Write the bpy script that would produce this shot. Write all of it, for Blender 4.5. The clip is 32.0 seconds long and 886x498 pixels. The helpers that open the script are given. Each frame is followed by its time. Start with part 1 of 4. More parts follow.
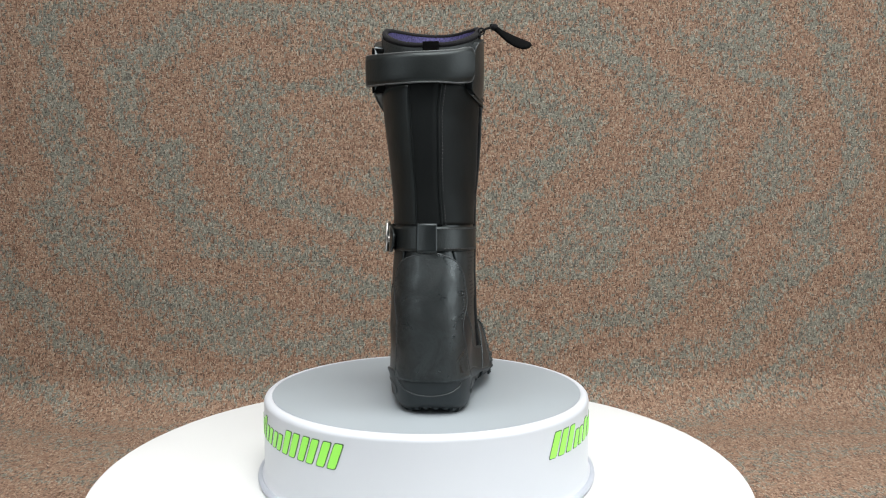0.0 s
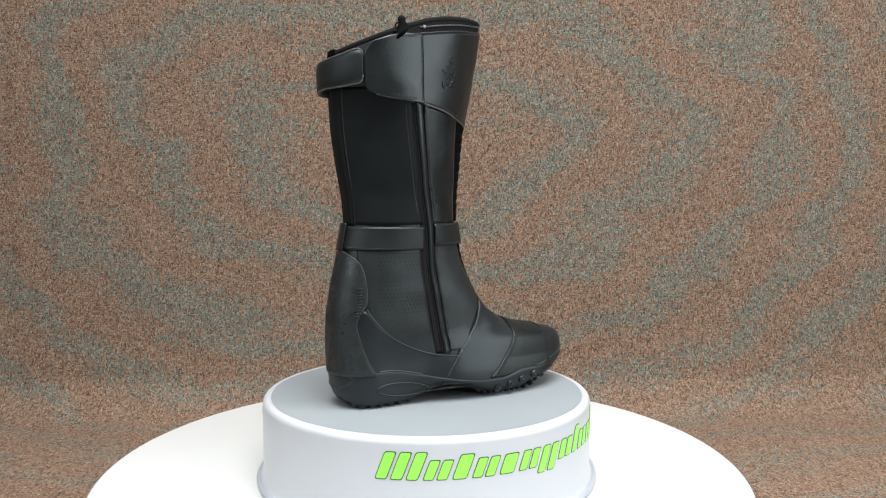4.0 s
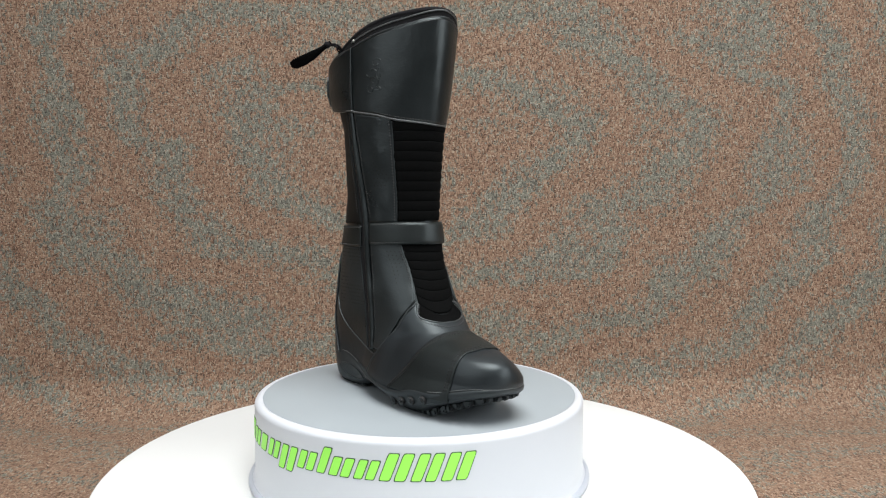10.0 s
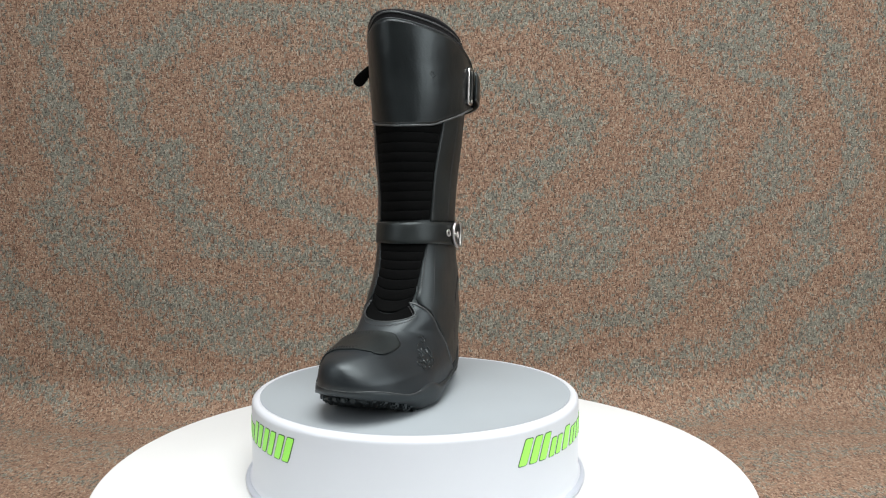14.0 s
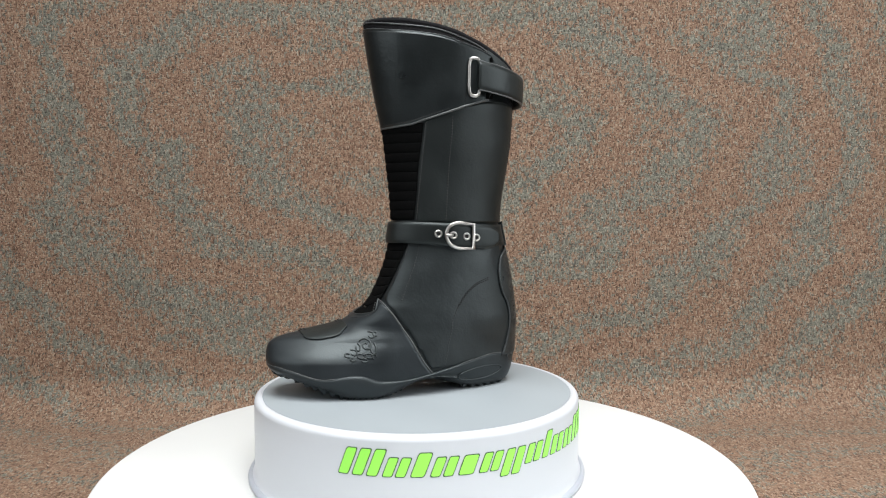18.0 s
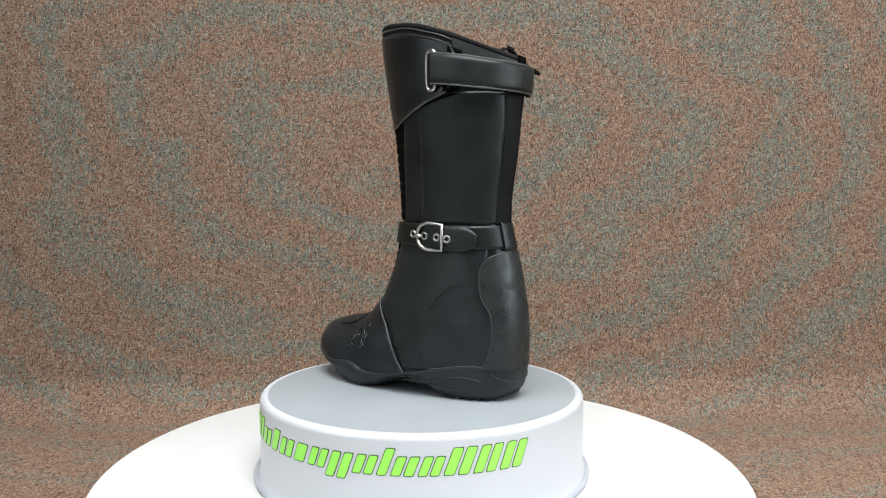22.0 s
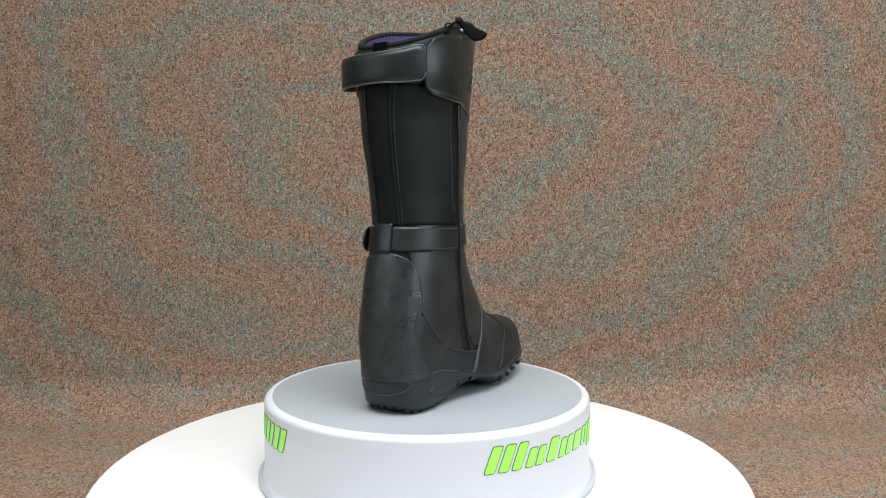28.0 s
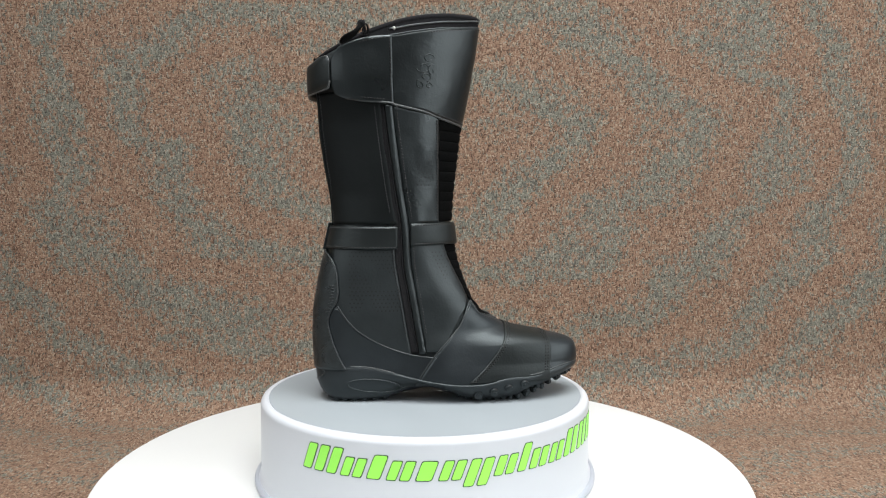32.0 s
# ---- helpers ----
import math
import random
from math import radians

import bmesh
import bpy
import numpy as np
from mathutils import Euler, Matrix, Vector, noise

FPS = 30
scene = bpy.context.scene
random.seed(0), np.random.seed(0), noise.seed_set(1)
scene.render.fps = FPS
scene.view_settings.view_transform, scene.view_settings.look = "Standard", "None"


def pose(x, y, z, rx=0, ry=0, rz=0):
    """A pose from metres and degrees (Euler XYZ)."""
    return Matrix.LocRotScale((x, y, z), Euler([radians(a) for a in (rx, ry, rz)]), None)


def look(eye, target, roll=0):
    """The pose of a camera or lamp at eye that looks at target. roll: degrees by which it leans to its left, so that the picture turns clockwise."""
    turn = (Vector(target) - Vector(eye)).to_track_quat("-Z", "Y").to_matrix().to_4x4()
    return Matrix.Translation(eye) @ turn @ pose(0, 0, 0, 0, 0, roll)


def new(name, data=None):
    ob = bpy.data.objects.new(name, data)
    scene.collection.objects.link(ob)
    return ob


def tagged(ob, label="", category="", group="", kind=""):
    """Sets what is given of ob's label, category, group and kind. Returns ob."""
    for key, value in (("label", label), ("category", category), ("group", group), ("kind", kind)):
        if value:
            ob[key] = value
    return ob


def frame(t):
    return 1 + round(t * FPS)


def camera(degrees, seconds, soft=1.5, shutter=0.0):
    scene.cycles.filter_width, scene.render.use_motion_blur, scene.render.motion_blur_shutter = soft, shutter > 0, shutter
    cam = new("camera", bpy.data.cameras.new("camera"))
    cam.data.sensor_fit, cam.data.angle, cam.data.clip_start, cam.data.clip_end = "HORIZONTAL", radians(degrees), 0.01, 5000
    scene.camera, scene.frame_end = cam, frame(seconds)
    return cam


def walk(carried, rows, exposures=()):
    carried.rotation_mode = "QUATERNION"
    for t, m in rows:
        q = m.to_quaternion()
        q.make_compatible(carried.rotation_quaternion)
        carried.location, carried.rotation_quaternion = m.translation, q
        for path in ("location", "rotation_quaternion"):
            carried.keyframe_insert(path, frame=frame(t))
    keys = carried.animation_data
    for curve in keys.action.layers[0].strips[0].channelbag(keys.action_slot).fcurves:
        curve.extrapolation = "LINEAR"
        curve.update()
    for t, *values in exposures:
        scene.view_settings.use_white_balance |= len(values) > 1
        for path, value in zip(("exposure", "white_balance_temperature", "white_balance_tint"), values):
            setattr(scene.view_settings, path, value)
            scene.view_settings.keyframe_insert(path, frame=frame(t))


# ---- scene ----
# A boot on a round riser, on a white turntable, before a carpet that sweeps from floor to wall.
# The turntable's axis is x = y = 0; the carpet floor is z = 0; the riser's top is z = TOP.
TOP = 0.200
cam = camera(64.15, 32.0, soft=1.2)
EYE = (0.0, -0.780, TOP + 0.1966)
walk(cam, [(0.0, pose(*EYE, 90 - 3.086, 0, -1.72)), (32.0, pose(*EYE, 90 - 3.086, 0, -1.72))], [(0.0, 0.0), (32.0, 0.0)])

# ---- world and light ----
world = bpy.data.worlds.new("world")
scene.world = world
world.use_nodes = True
world.node_tree.nodes["Background"].inputs[0].default_value = (0.9, 0.95, 1.0, 1)
world.node_tree.nodes["Background"].inputs[1].default_value = 0.25


def area(name, eye, target, sx, sy, watts, colour):
    lamp = bpy.data.lights.new(name, "AREA")
    lamp.shape, lamp.size, lamp.size_y, lamp.energy, lamp.color = "RECTANGLE", sx, sy, watts, colour
    ob = new(name, lamp)
    ob.matrix_world = look(eye, target)
    return ob


area("ceiling_panel", (0.20, -0.92, 2.36), (0.20, -0.90, 0.0), 1.8, 1.8, 68, (1.0, 1.0, 1.0)).data.spread = radians(125)
area("soft_light_left", (-1.35, -0.95, 1.25), (0.0, 0.0, 0.30), 1.4, 1.4, 11, (0.96, 0.98, 1.0))
area("soft_light_right", (1.64, -0.72, 0.95), (0.0, -0.03, 0.32), 1.5, 1.25, 23, (0.96, 0.98, 1.0))


# ---- materials ----
def material(name, colour=(0.5, 0.5, 0.5), rough=0.5, metal=0.0, coat=0.0):
    m = bpy.data.materials.new(name)
    m.use_nodes = True
    b = m.node_tree.nodes["Principled BSDF"]
    b.inputs["Base Color"].default_value = (*colour, 1)
    b.inputs["Roughness"].default_value = rough
    b.inputs["Metallic"].default_value = metal
    b.inputs["Coat Weight"].default_value = coat
    return m


def node(m, kind, **values):
    n = m.node_tree.nodes.new(kind)
    for key, value in values.items():
        n.inputs[key.replace("_", " ")].default_value = value
    return n


def link(m, a, out, b, to):
    m.node_tree.links.new(a.outputs[out], b.inputs[to])


def ramp(m, stops):
    n = m.node_tree.nodes.new("ShaderNodeValToRGB")
    e = n.color_ramp.elements
    while len(e) < len(stops):
        e.new(0.5)
    for k, (at, c) in enumerate(stops):
        e[k].position, e[k].color = at, (*c, 1)
    return n


def leather(name, colour, rough, grain=1.0, scale=420.0, shine=0.5, scuff=0.0):
    """Finished leather: pebbled grain, broad tone changes, rubbed roughness."""
    m = material(name, colour, rough)
    b = m.node_tree.nodes["Principled BSDF"]
    b.inputs["Specular Tint"].default_value = (0.86, 0.98, 1.0, 1)
    co = m.node_tree.nodes.new("ShaderNodeTexCoord")
    broad = node(m, "ShaderNodeTexNoise", Scale=22.0, Detail=4.0, Roughness=0.6)
    link(m, co, "Object", broad, "Vector")
    r = ramp(m, [(0.3, [c * 0.72 for c in colour]), (0.7, [c * 1.35 for c in colour])])
    link(m, broad, "Fac", r, "Fac")
    link(m, r, "Color", b, "Base Color")
    rr = node(m, "ShaderNodeMapRange", From_Min=0.3, From_Max=0.7, To_Min=rough - 0.07, To_Max=rough + 0.08)
    link(m, broad, "Fac", rr, "Value")
    link(m, rr, "Result", b, "Roughness")
    b.inputs["Specular IOR Level"].default_value = shine
    if scuff:
        # dull rubbed patches with fine scratches
        rub = node(m, "ShaderNodeTexNoise", Scale=30.0, Detail=8.0, Roughness=0.75, Distortion=1.4)
        link(m, co, "Object", rub, "Vector")
        dull = node(m, "ShaderNodeMapRange", From_Min=0.44, From_Max=0.58, To_Min=0.0, To_Max=scuff)
        link(m, rub, "Fac", dull, "Value")
        worn = m.node_tree.nodes.new("ShaderNodeMix")
        worn.data_type = "RGBA"
        link(m, dull, "Result", worn, "Factor")
        m.node_tree.links.new(r.outputs["Color"], worn.inputs[6])
        worn.inputs[7].default_value = (0.003, 0.0032, 0.0032, 1)
        m.node_tree.links.new(worn.outputs[2], b.inputs["Base Color"])
        matt = node(m, "ShaderNodeMapRange", From_Min=0.35, From_Max=0.66, To_Min=rough - 0.16, To_Max=rough + 0.30)
        link(m, rub, "Fac", matt, "Value")
        link(m, matt, "Result", b, "Roughness")
    pebbles = m.node_tree.nodes.new("ShaderNodeTexVoronoi")
    pebbles.inputs["Scale"].default_value = scale
    link(m, co, "Object", pebbles, "Vector")
    crease = node(m, "ShaderNodeTexNoise", Scale=48.0, Detail=6.0, Roughness=0.62, Distortion=0.9)
    link(m, co, "Object", crease, "Vector")
    b1 = node(m, "ShaderNodeBump", Strength=0.09 * grain, Distance=0.0006)
    link(m, pebbles, "Distance", b1, "Height")
    b2 = node(m, "ShaderNodeBump", Strength=0.15 * grain, Distance=0.003)
    link(m, crease, "Fac", b2, "Height")
    link(m, b1, "Normal", b2, "Normal")
    link(m, b2, "Normal", b, "Normal")
    return m


def textile(name, colour, pitch=900.0, shine=0.18):
    """Matt woven stretch fabric."""
    m = material(name, colour, 0.95)
    b = m.node_tree.nodes["Principled BSDF"]
    b.inputs["Specular IOR Level"].default_value = shine
    co = m.node_tree.nodes.new("ShaderNodeTexCoord")
    n = node(m, "ShaderNodeTexNoise", Scale=pitch, Detail=2.0)
    link(m, co, "Object", n, "Vector")
    r = ramp(m, [(0.35, [c * 0.6 for c in colour]), (0.7, [c * 1.5 for c in colour])])
    link(m, n, "Fac", r, "Fac")
    link(m, r, "Color", b, "Base Color")
    bump = node(m, "ShaderNodeBump", Strength=0.4, Distance=0.0005)
    link(m, n, "Fac", bump, "Height")
    link(m, bump, "Normal", b, "Normal")
    return m


def painted(name, colour, rough, wear=0.03, scale=9.0):
    """Smooth paint or laminate with faint smudges."""
    m = material(name, colour, rough)
    b = m.node_tree.nodes["Principled BSDF"]
    co = m.node_tree.nodes.new("ShaderNodeTexCoord")
    n = node(m, "ShaderNodeTexNoise", Scale=scale, Detail=2.0, Roughness=0.5)
    link(m, co, "Object", n, "Vector")
    r = ramp(m, [(0.3, [c * (1 - wear) for c in colour]), (0.7, [min(1, c * (1 + wear)) for c in colour])])
    link(m, n, "Fac", r, "Fac")
    link(m, r, "Color", b, "Base Color")
    rr = node(m, "ShaderNodeMapRange", From_Min=0.3, From_Max=0.7, To_Min=rough - 0.02, To_Max=rough + 0.03)
    link(m, n, "Fac", rr, "Value")
    link(m, rr, "Result", b, "Roughness")
    return m


def carpet_material():
    """Heathered loop pile: upright yarn flecks of terracotta, tan, slate and dark brown, with camera moiré put in as
    drifting patches.
    """
    m = material("heather_carpet", (0.2, 0.14, 0.1), 0.95)
    b = m.node_tree.nodes["Principled BSDF"]
    b.inputs["Specular IOR Level"].default_value = 0.1
    uv = m.node_tree.nodes.new("ShaderNodeTexCoord")
    layers = []
    for scale, loose in (((690.0, 245.0, 1.0), 0.62), ((250.0, 675.0, 1.0), 0.62), ((275.0, 275.0, 1.0), 1.0)):
        stretch = m.node_tree.nodes.new("ShaderNodeMapping")
        stretch.inputs["Scale"].default_value = scale
        link(m, uv, "UV", stretch, "Vector")
        cells = m.node_tree.nodes.new("ShaderNodeTexVoronoi")
        cells.voronoi_dimensions = "2D"
        cells.inputs["Scale"].default_value = 1.0
        cells.inputs["Randomness"].default_value = loose
        link(m, stretch, "Vector", cells, "Vector")
        layers.append(cells)
    # upright yarns with lying ones woven between
    split = m.node_tree.nodes.new("ShaderNodeSeparateColor")
    link(m, layers[2], "Color", split, "Color")
    lying = m.node_tree.nodes.new("ShaderNodeMath")
    lying.operation = "GREATER_THAN"
    link(m, split, "Blue", lying, 0)
    lying.inputs[1].default_value = 0.64
    yarn = m.node_tree.nodes.new("ShaderNodeMix")
    yarn.data_type = "RGBA"
    link(m, lying, 0, yarn, "Factor")
    m.node_tree.links.new(layers[0].outputs["Color"], yarn.inputs[6])
    m.node_tree.links.new(layers[1].outputs["Color"], yarn.inputs[7])
    depth = m.node_tree.nodes.new("ShaderNodeMix")
    link(m, lying, 0, depth, "Factor")
    m.node_tree.links.new(layers[0].outputs["Distance"], depth.inputs[2])
    m.node_tree.links.new(layers[1].outputs["Distance"], depth.inputs[3])
    fleck = m.node_tree.nodes.new("ShaderNodeSeparateColor")
    m.node_tree.links.new(yarn.outputs[2], fleck.inputs["Color"])
    warm = ramp(m, [(0.0, (0.070, 0.046, 0.034)), (0.20, (0.157, 0.100, 0.070)), (0.55, (0.251, 0.157, 0.110)), (0.84, (0.306, 0.210, 0.147)), (1.0, (0.395, 0.325, 0.246))])
    cool = ramp(m, [(0.0, (0.058, 0.056, 0.048)), (0.22, (0.124, 0.123, 0.105)), (0.55, (0.180, 0.184, 0.152)), (0.84, (0.228, 0.220, 0.180)), (1.0, (0.350, 0.346, 0.289))])
    link(m, fleck, "Red", warm, "Fac")
    link(m, fleck, "Red", cool, "Fac")
    patch_map = m.node_tree.nodes.new("ShaderNodeMapping")
    patch_map.inputs["Scale"].default_value = (1.0, 1.7, 1.0)
    link(m, uv, "UV", patch_map, "Vector")
    patches = node(m, "ShaderNodeTexNoise", Scale=2.4, Detail=3.0, Roughness=0.5, Distortion=0.6)
    link(m, patch_map, "Vector", patches, "Vector")
    # camera moiré put into the warm and cool yarn mix, nested round one long flat oval
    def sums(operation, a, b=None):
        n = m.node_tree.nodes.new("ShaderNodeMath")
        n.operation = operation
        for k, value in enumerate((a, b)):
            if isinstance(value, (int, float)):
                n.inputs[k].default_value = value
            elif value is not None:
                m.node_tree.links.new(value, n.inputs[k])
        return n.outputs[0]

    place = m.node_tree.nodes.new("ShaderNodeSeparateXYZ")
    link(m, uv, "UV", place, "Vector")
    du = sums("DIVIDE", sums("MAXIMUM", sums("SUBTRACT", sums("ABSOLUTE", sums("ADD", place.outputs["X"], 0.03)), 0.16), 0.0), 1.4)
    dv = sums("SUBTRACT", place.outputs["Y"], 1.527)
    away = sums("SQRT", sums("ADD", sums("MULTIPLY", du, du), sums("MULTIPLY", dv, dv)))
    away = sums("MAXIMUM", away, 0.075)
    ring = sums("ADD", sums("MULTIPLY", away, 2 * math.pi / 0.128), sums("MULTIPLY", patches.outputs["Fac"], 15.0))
    moire_wave = sums("COSINE", sums("SUBTRACT", ring, 7.5))
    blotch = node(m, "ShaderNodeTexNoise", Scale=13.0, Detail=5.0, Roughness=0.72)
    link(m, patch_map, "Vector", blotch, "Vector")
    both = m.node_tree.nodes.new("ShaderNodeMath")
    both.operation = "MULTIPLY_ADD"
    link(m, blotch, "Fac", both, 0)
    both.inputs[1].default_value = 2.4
    m.node_tree.links.new(moire_wave, both.inputs[2])
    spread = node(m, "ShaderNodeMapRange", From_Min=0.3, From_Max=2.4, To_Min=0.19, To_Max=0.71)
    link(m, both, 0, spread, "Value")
    # how light strikes the floor length's pile, put in as plainer, warmer yarn
    plain = node(m, "ShaderNodeMapRange", From_Min=0.90, From_Max=1.16, To_Min=0.66, To_Max=1.0)
    link(m, place, "Y", plain, "Value")
    lean = m.node_tree.nodes.new("ShaderNodeMath")
    lean.operation = "MULTIPLY"
    link(m, spread, "Result", lean, 0)
    link(m, plain, "Result", lean, 1)
    pick = m.node_tree.nodes.new("ShaderNodeMath")
    pick.operation = "GREATER_THAN"
    link(m, lean, 0, pick, 0)
    # yarns of one dye lie in tufts
    tuft_map = m.node_tree.nodes.new("ShaderNodeMapping")
    tuft_map.inputs["Scale"].default_value = (1.6, 1.0, 1.0)
    link(m, uv, "UV", tuft_map, "Vector")
    tufts = node(m, "ShaderNodeTexNoise", Scale=75.0, Detail=1.0, Roughness=0.5)
    link(m, tuft_map, "Vector", tufts, "Vector")
    tuft = node(m, "ShaderNodeMapRange", From_Min=0.35, From_Max=0.65, To_Min=0.0, To_Max=1.0)
    link(m, tufts, "Fac", tuft, "Value")
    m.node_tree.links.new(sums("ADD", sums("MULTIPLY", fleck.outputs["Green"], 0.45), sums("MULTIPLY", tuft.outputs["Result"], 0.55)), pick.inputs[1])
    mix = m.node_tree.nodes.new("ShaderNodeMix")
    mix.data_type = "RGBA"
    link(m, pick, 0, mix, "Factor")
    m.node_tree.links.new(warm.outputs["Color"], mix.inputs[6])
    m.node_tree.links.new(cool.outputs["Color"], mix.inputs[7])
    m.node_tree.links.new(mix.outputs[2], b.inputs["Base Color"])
    bump = node(m, "ShaderNodeBump", Strength=0.5, Distance=0.002)
    bump.invert = True
    m.node_tree.links.new(depth.outputs[0], bump.inputs["Height"])
    link(m, bump, "Normal", b, "Normal")
    return m


CARPET = carpet_material()
WALL = painted("wall_paint", (0.16, 0.16, 0.16), 0.8)
FLOOR = painted("grey_floor", (0.22, 0.225, 0.23), 0.6)
CEILING = painted("ceiling_paint", (0.75, 0.75, 0.73), 0.85)
TABLE_WHITE = painted("white_laminate", (0.645, 0.66, 0.655), 0.35, 0.015)
DRUM_WHITE = painted("white_enamel", (0.530, 0.556, 0.590), 0.3, 0.012)
DRUM_GREY = painted("grey_top_film", (0.270, 0.303, 0.322), 0.5, 0.03, 14.0)
STEEL = painted("rolled_rim_enamel", (0.40, 0.43, 0.48), 0.3, 0.03)
LIME = painted("lime_vinyl", (0.30, 0.80, 0.09), 0.35, 0.03)
DARK_EDGE = painted("dark_green_vinyl", (0.03, 0.08, 0.03), 0.4, 0.05)
LEATHER = leather("black_leather", (0.0052, 0.0064, 0.0068), 0.33)
# paler and bluer than the shaft: bounce off the white table in the base
SMOOTH = leather("smooth_black_leather", (0.0086, 0.0105, 0.0124), 0.40, 0.7, scale=600.0)
MATT_LEATHER = leather("soft_matt_leather", (0.0026, 0.0031, 0.0031), 0.55, 0.8, shine=0.22)
COUNTER = leather("scuffed_counter_leather", (0.0140, 0.0165, 0.0172), 0.36, 1.2, scale=500.0, shine=0.65, scuff=1.0)
# base lightened likewise for bounce light round the ankle
QUARTER = leather("ankle_leather", (0.0102, 0.0123, 0.0130), 0.39)
GUSSET = leather("black_elastic", (0.0028, 0.0032, 0.0032), 0.62, 1.2, scale=900.0, shine=0.20)
OUTER = leather("outer_shaft_leather", (0.0060, 0.0072, 0.0070), 0.44, 1.0, shine=0.42)
COLLAR = leather("collar_leather", (0.0125, 0.0142, 0.0142), 0.50, 1.2, scale=300.0)
STRETCH = textile("black_stretch_fabric", (0.0020, 0.0022, 0.0022), shine=0.06)
KNIT = textile("black_knit_binding", (0.010, 0.010, 0.011))
RUBBER = leather("black_rubber", (0.0110, 0.0132, 0.0148), 0.45, 0.5, scale=900.0)
THREAD = material("dark_thread", (0.020, 0.021, 0.022), 0.6)
PIPING = leather("grey_piping", (0.026, 0.028, 0.029), 0.42, 0.5)
# paler piping copy: highlights on near-black edges held in the base; also the nick
BRIGHT_PIPING = leather("light_piping", (0.066, 0.068, 0.068), 0.36, 0.5)
LINING = textile("violet_lining", (0.075, 0.070, 0.165), 500.0)
CHROME = material("nickel", (0.50, 0.49, 0.47), 0.28, 1.0)
DARK_HOLE = material("dark_hole", (0.004, 0.004, 0.004), 0.8)


# ---- mesh helpers ----
def mesh_ob(name, verts, faces, mat, smooth=True):
    me = bpy.data.meshes.new(name)
    me.from_pydata([tuple(map(float, v)) for v in verts], [], [tuple(f) for f in faces])
    me.materials.append(mat)
    me.polygons.foreach_set("use_smooth", [smooth] * len(me.polygons))
    me.update()
    return new(name, me)


def part(name, shape, mat, parent, label="", smooth=True):
    """Links one mesh, from a bmesh or from (verts, faces), as a part of its thing."""
    if isinstance(shape, bmesh.types.BMesh):
        me = bpy.data.meshes.new(name)
        shape.to_mesh(me)
        shape.free()
        me.materials.append(mat)
        me.polygons.foreach_set("use_smooth", [smooth] * len(me.polygons))
        ob = new(name, me)
    else:
        ob = mesh_ob(name, *shape, mat, smooth)
    ob.parent = parent
    return tagged(ob, label)


def grid_faces(rows, cols, wrap=False):
    faces = []
    for j in range(rows - 1):
        for i in range(cols if wrap else cols - 1):
            k = (i + 1) % cols
            faces.append((j * cols + i, j * cols + k, (j + 1) * cols + k, (j + 1) * cols + i))
    return faces


def turned(profile, segments=128, close=True):
    """A body of revolution about z from (radius, height) pairs."""
    a = np.linspace(0, 2 * np.pi, segments, endpoint=False)
    verts = [(r * math.cos(t), r * math.sin(t), z) for r, z in profile for t in a]
    faces = grid_faces(len(profile), segments, True)
    if close:
        faces.append(tuple(range(segments))[::-1])
        faces.append(tuple(range((len(profile) - 1) * segments, len(profile) * segments)))
    return verts, faces


def arc(cx, cz, r, a0, a1, n=6):
    return [(cx + r * math.cos(radians(a0 + (a1 - a0) * k / n)), cz + r * math.sin(radians(a0 + (a1 - a0) * k / n))) for k in range(n + 1)]


# ---- the room ----
ROOM_X, ROOM_S, ROOM_H, BEND, WALL_Y = 1.9, -2.6, 2.4, 0.09, 0.612


def carpet_sweep():
    """One length of carpet: flat on the floor, a bend, then up the wall; uv in metres."""
    prof = [(y, 0.0) for y in np.linspace(-0.42, WALL_Y - BEND, 24)]
    prof += [(WALL_Y - BEND + BEND * math.sin(a), BEND - BEND * math.cos(a)) for a in np.linspace(0, math.pi / 2, 13)[1:]]
    prof += [(WALL_Y + 0.012 * math.sin(z * 5.0), z) for z in np.linspace(BEND, 1.5, 40)[1:]]
    prof += [(WALL_Y + 0.01, ROOM_H)]
    s = [0.0]
    for (y0, z0), (y1, z1) in zip(prof, prof[1:]):
        s.append(s[-1] + math.hypot(y1 - y0, z1 - z0))
    xs = np.linspace(-ROOM_X, ROOM_X, 60)
    verts = [(x, y, z) for y, z in prof for x in xs]
    ob = mesh_ob("carpet", verts, grid_faces(len(prof), len(xs)), CARPET)
    uv = ob.data.uv_layers.new(name="UVMap")
    for loop in ob.data.loops:
        j, i = divmod(loop.vertex_index, len(xs))
        uv.data[loop.index].uv = (xs[i], s[j])
    return tagged(ob, "brown, terracotta and slate heathered carpet sweeping up the wall", "carpet", kind="structure")


carpet_sweep()


def slab(name, lo, hi, mat, label, category):
    bm = bmesh.new()
    bmesh.ops.create_cube(bm, size=1.0)
    for v in bm.verts:
        v.co = Vector([(a + b) / 2 + c * (b - a) for a, b, c in zip(lo, hi, v.co)])
    me = bpy.data.meshes.new(name)
    bm.to_mesh(me)
    bm.free()
    me.materials.append(mat)
    return tagged(new(name, me), label, category, kind="structure")


# unseen neutral floor, added so less carpet red reflects in the boot
slab("floor", (-ROOM_X - 0.1, ROOM_S - 0.1, -0.1), (ROOM_X + 0.1, WALL_Y + 0.2, -0.006), FLOOR, "unseen plain grey floor, added to cut the carpet's red bounce", "floor")
# unseen walls that close the room, dark so the leather mirrors mainly the lamps
slab("wall_west", (-ROOM_X - 0.1, ROOM_S, 0), (-ROOM_X, WALL_Y + 0.2, ROOM_H), WALL, "unseen grey room wall, kept dark to limit reflections", "wall")
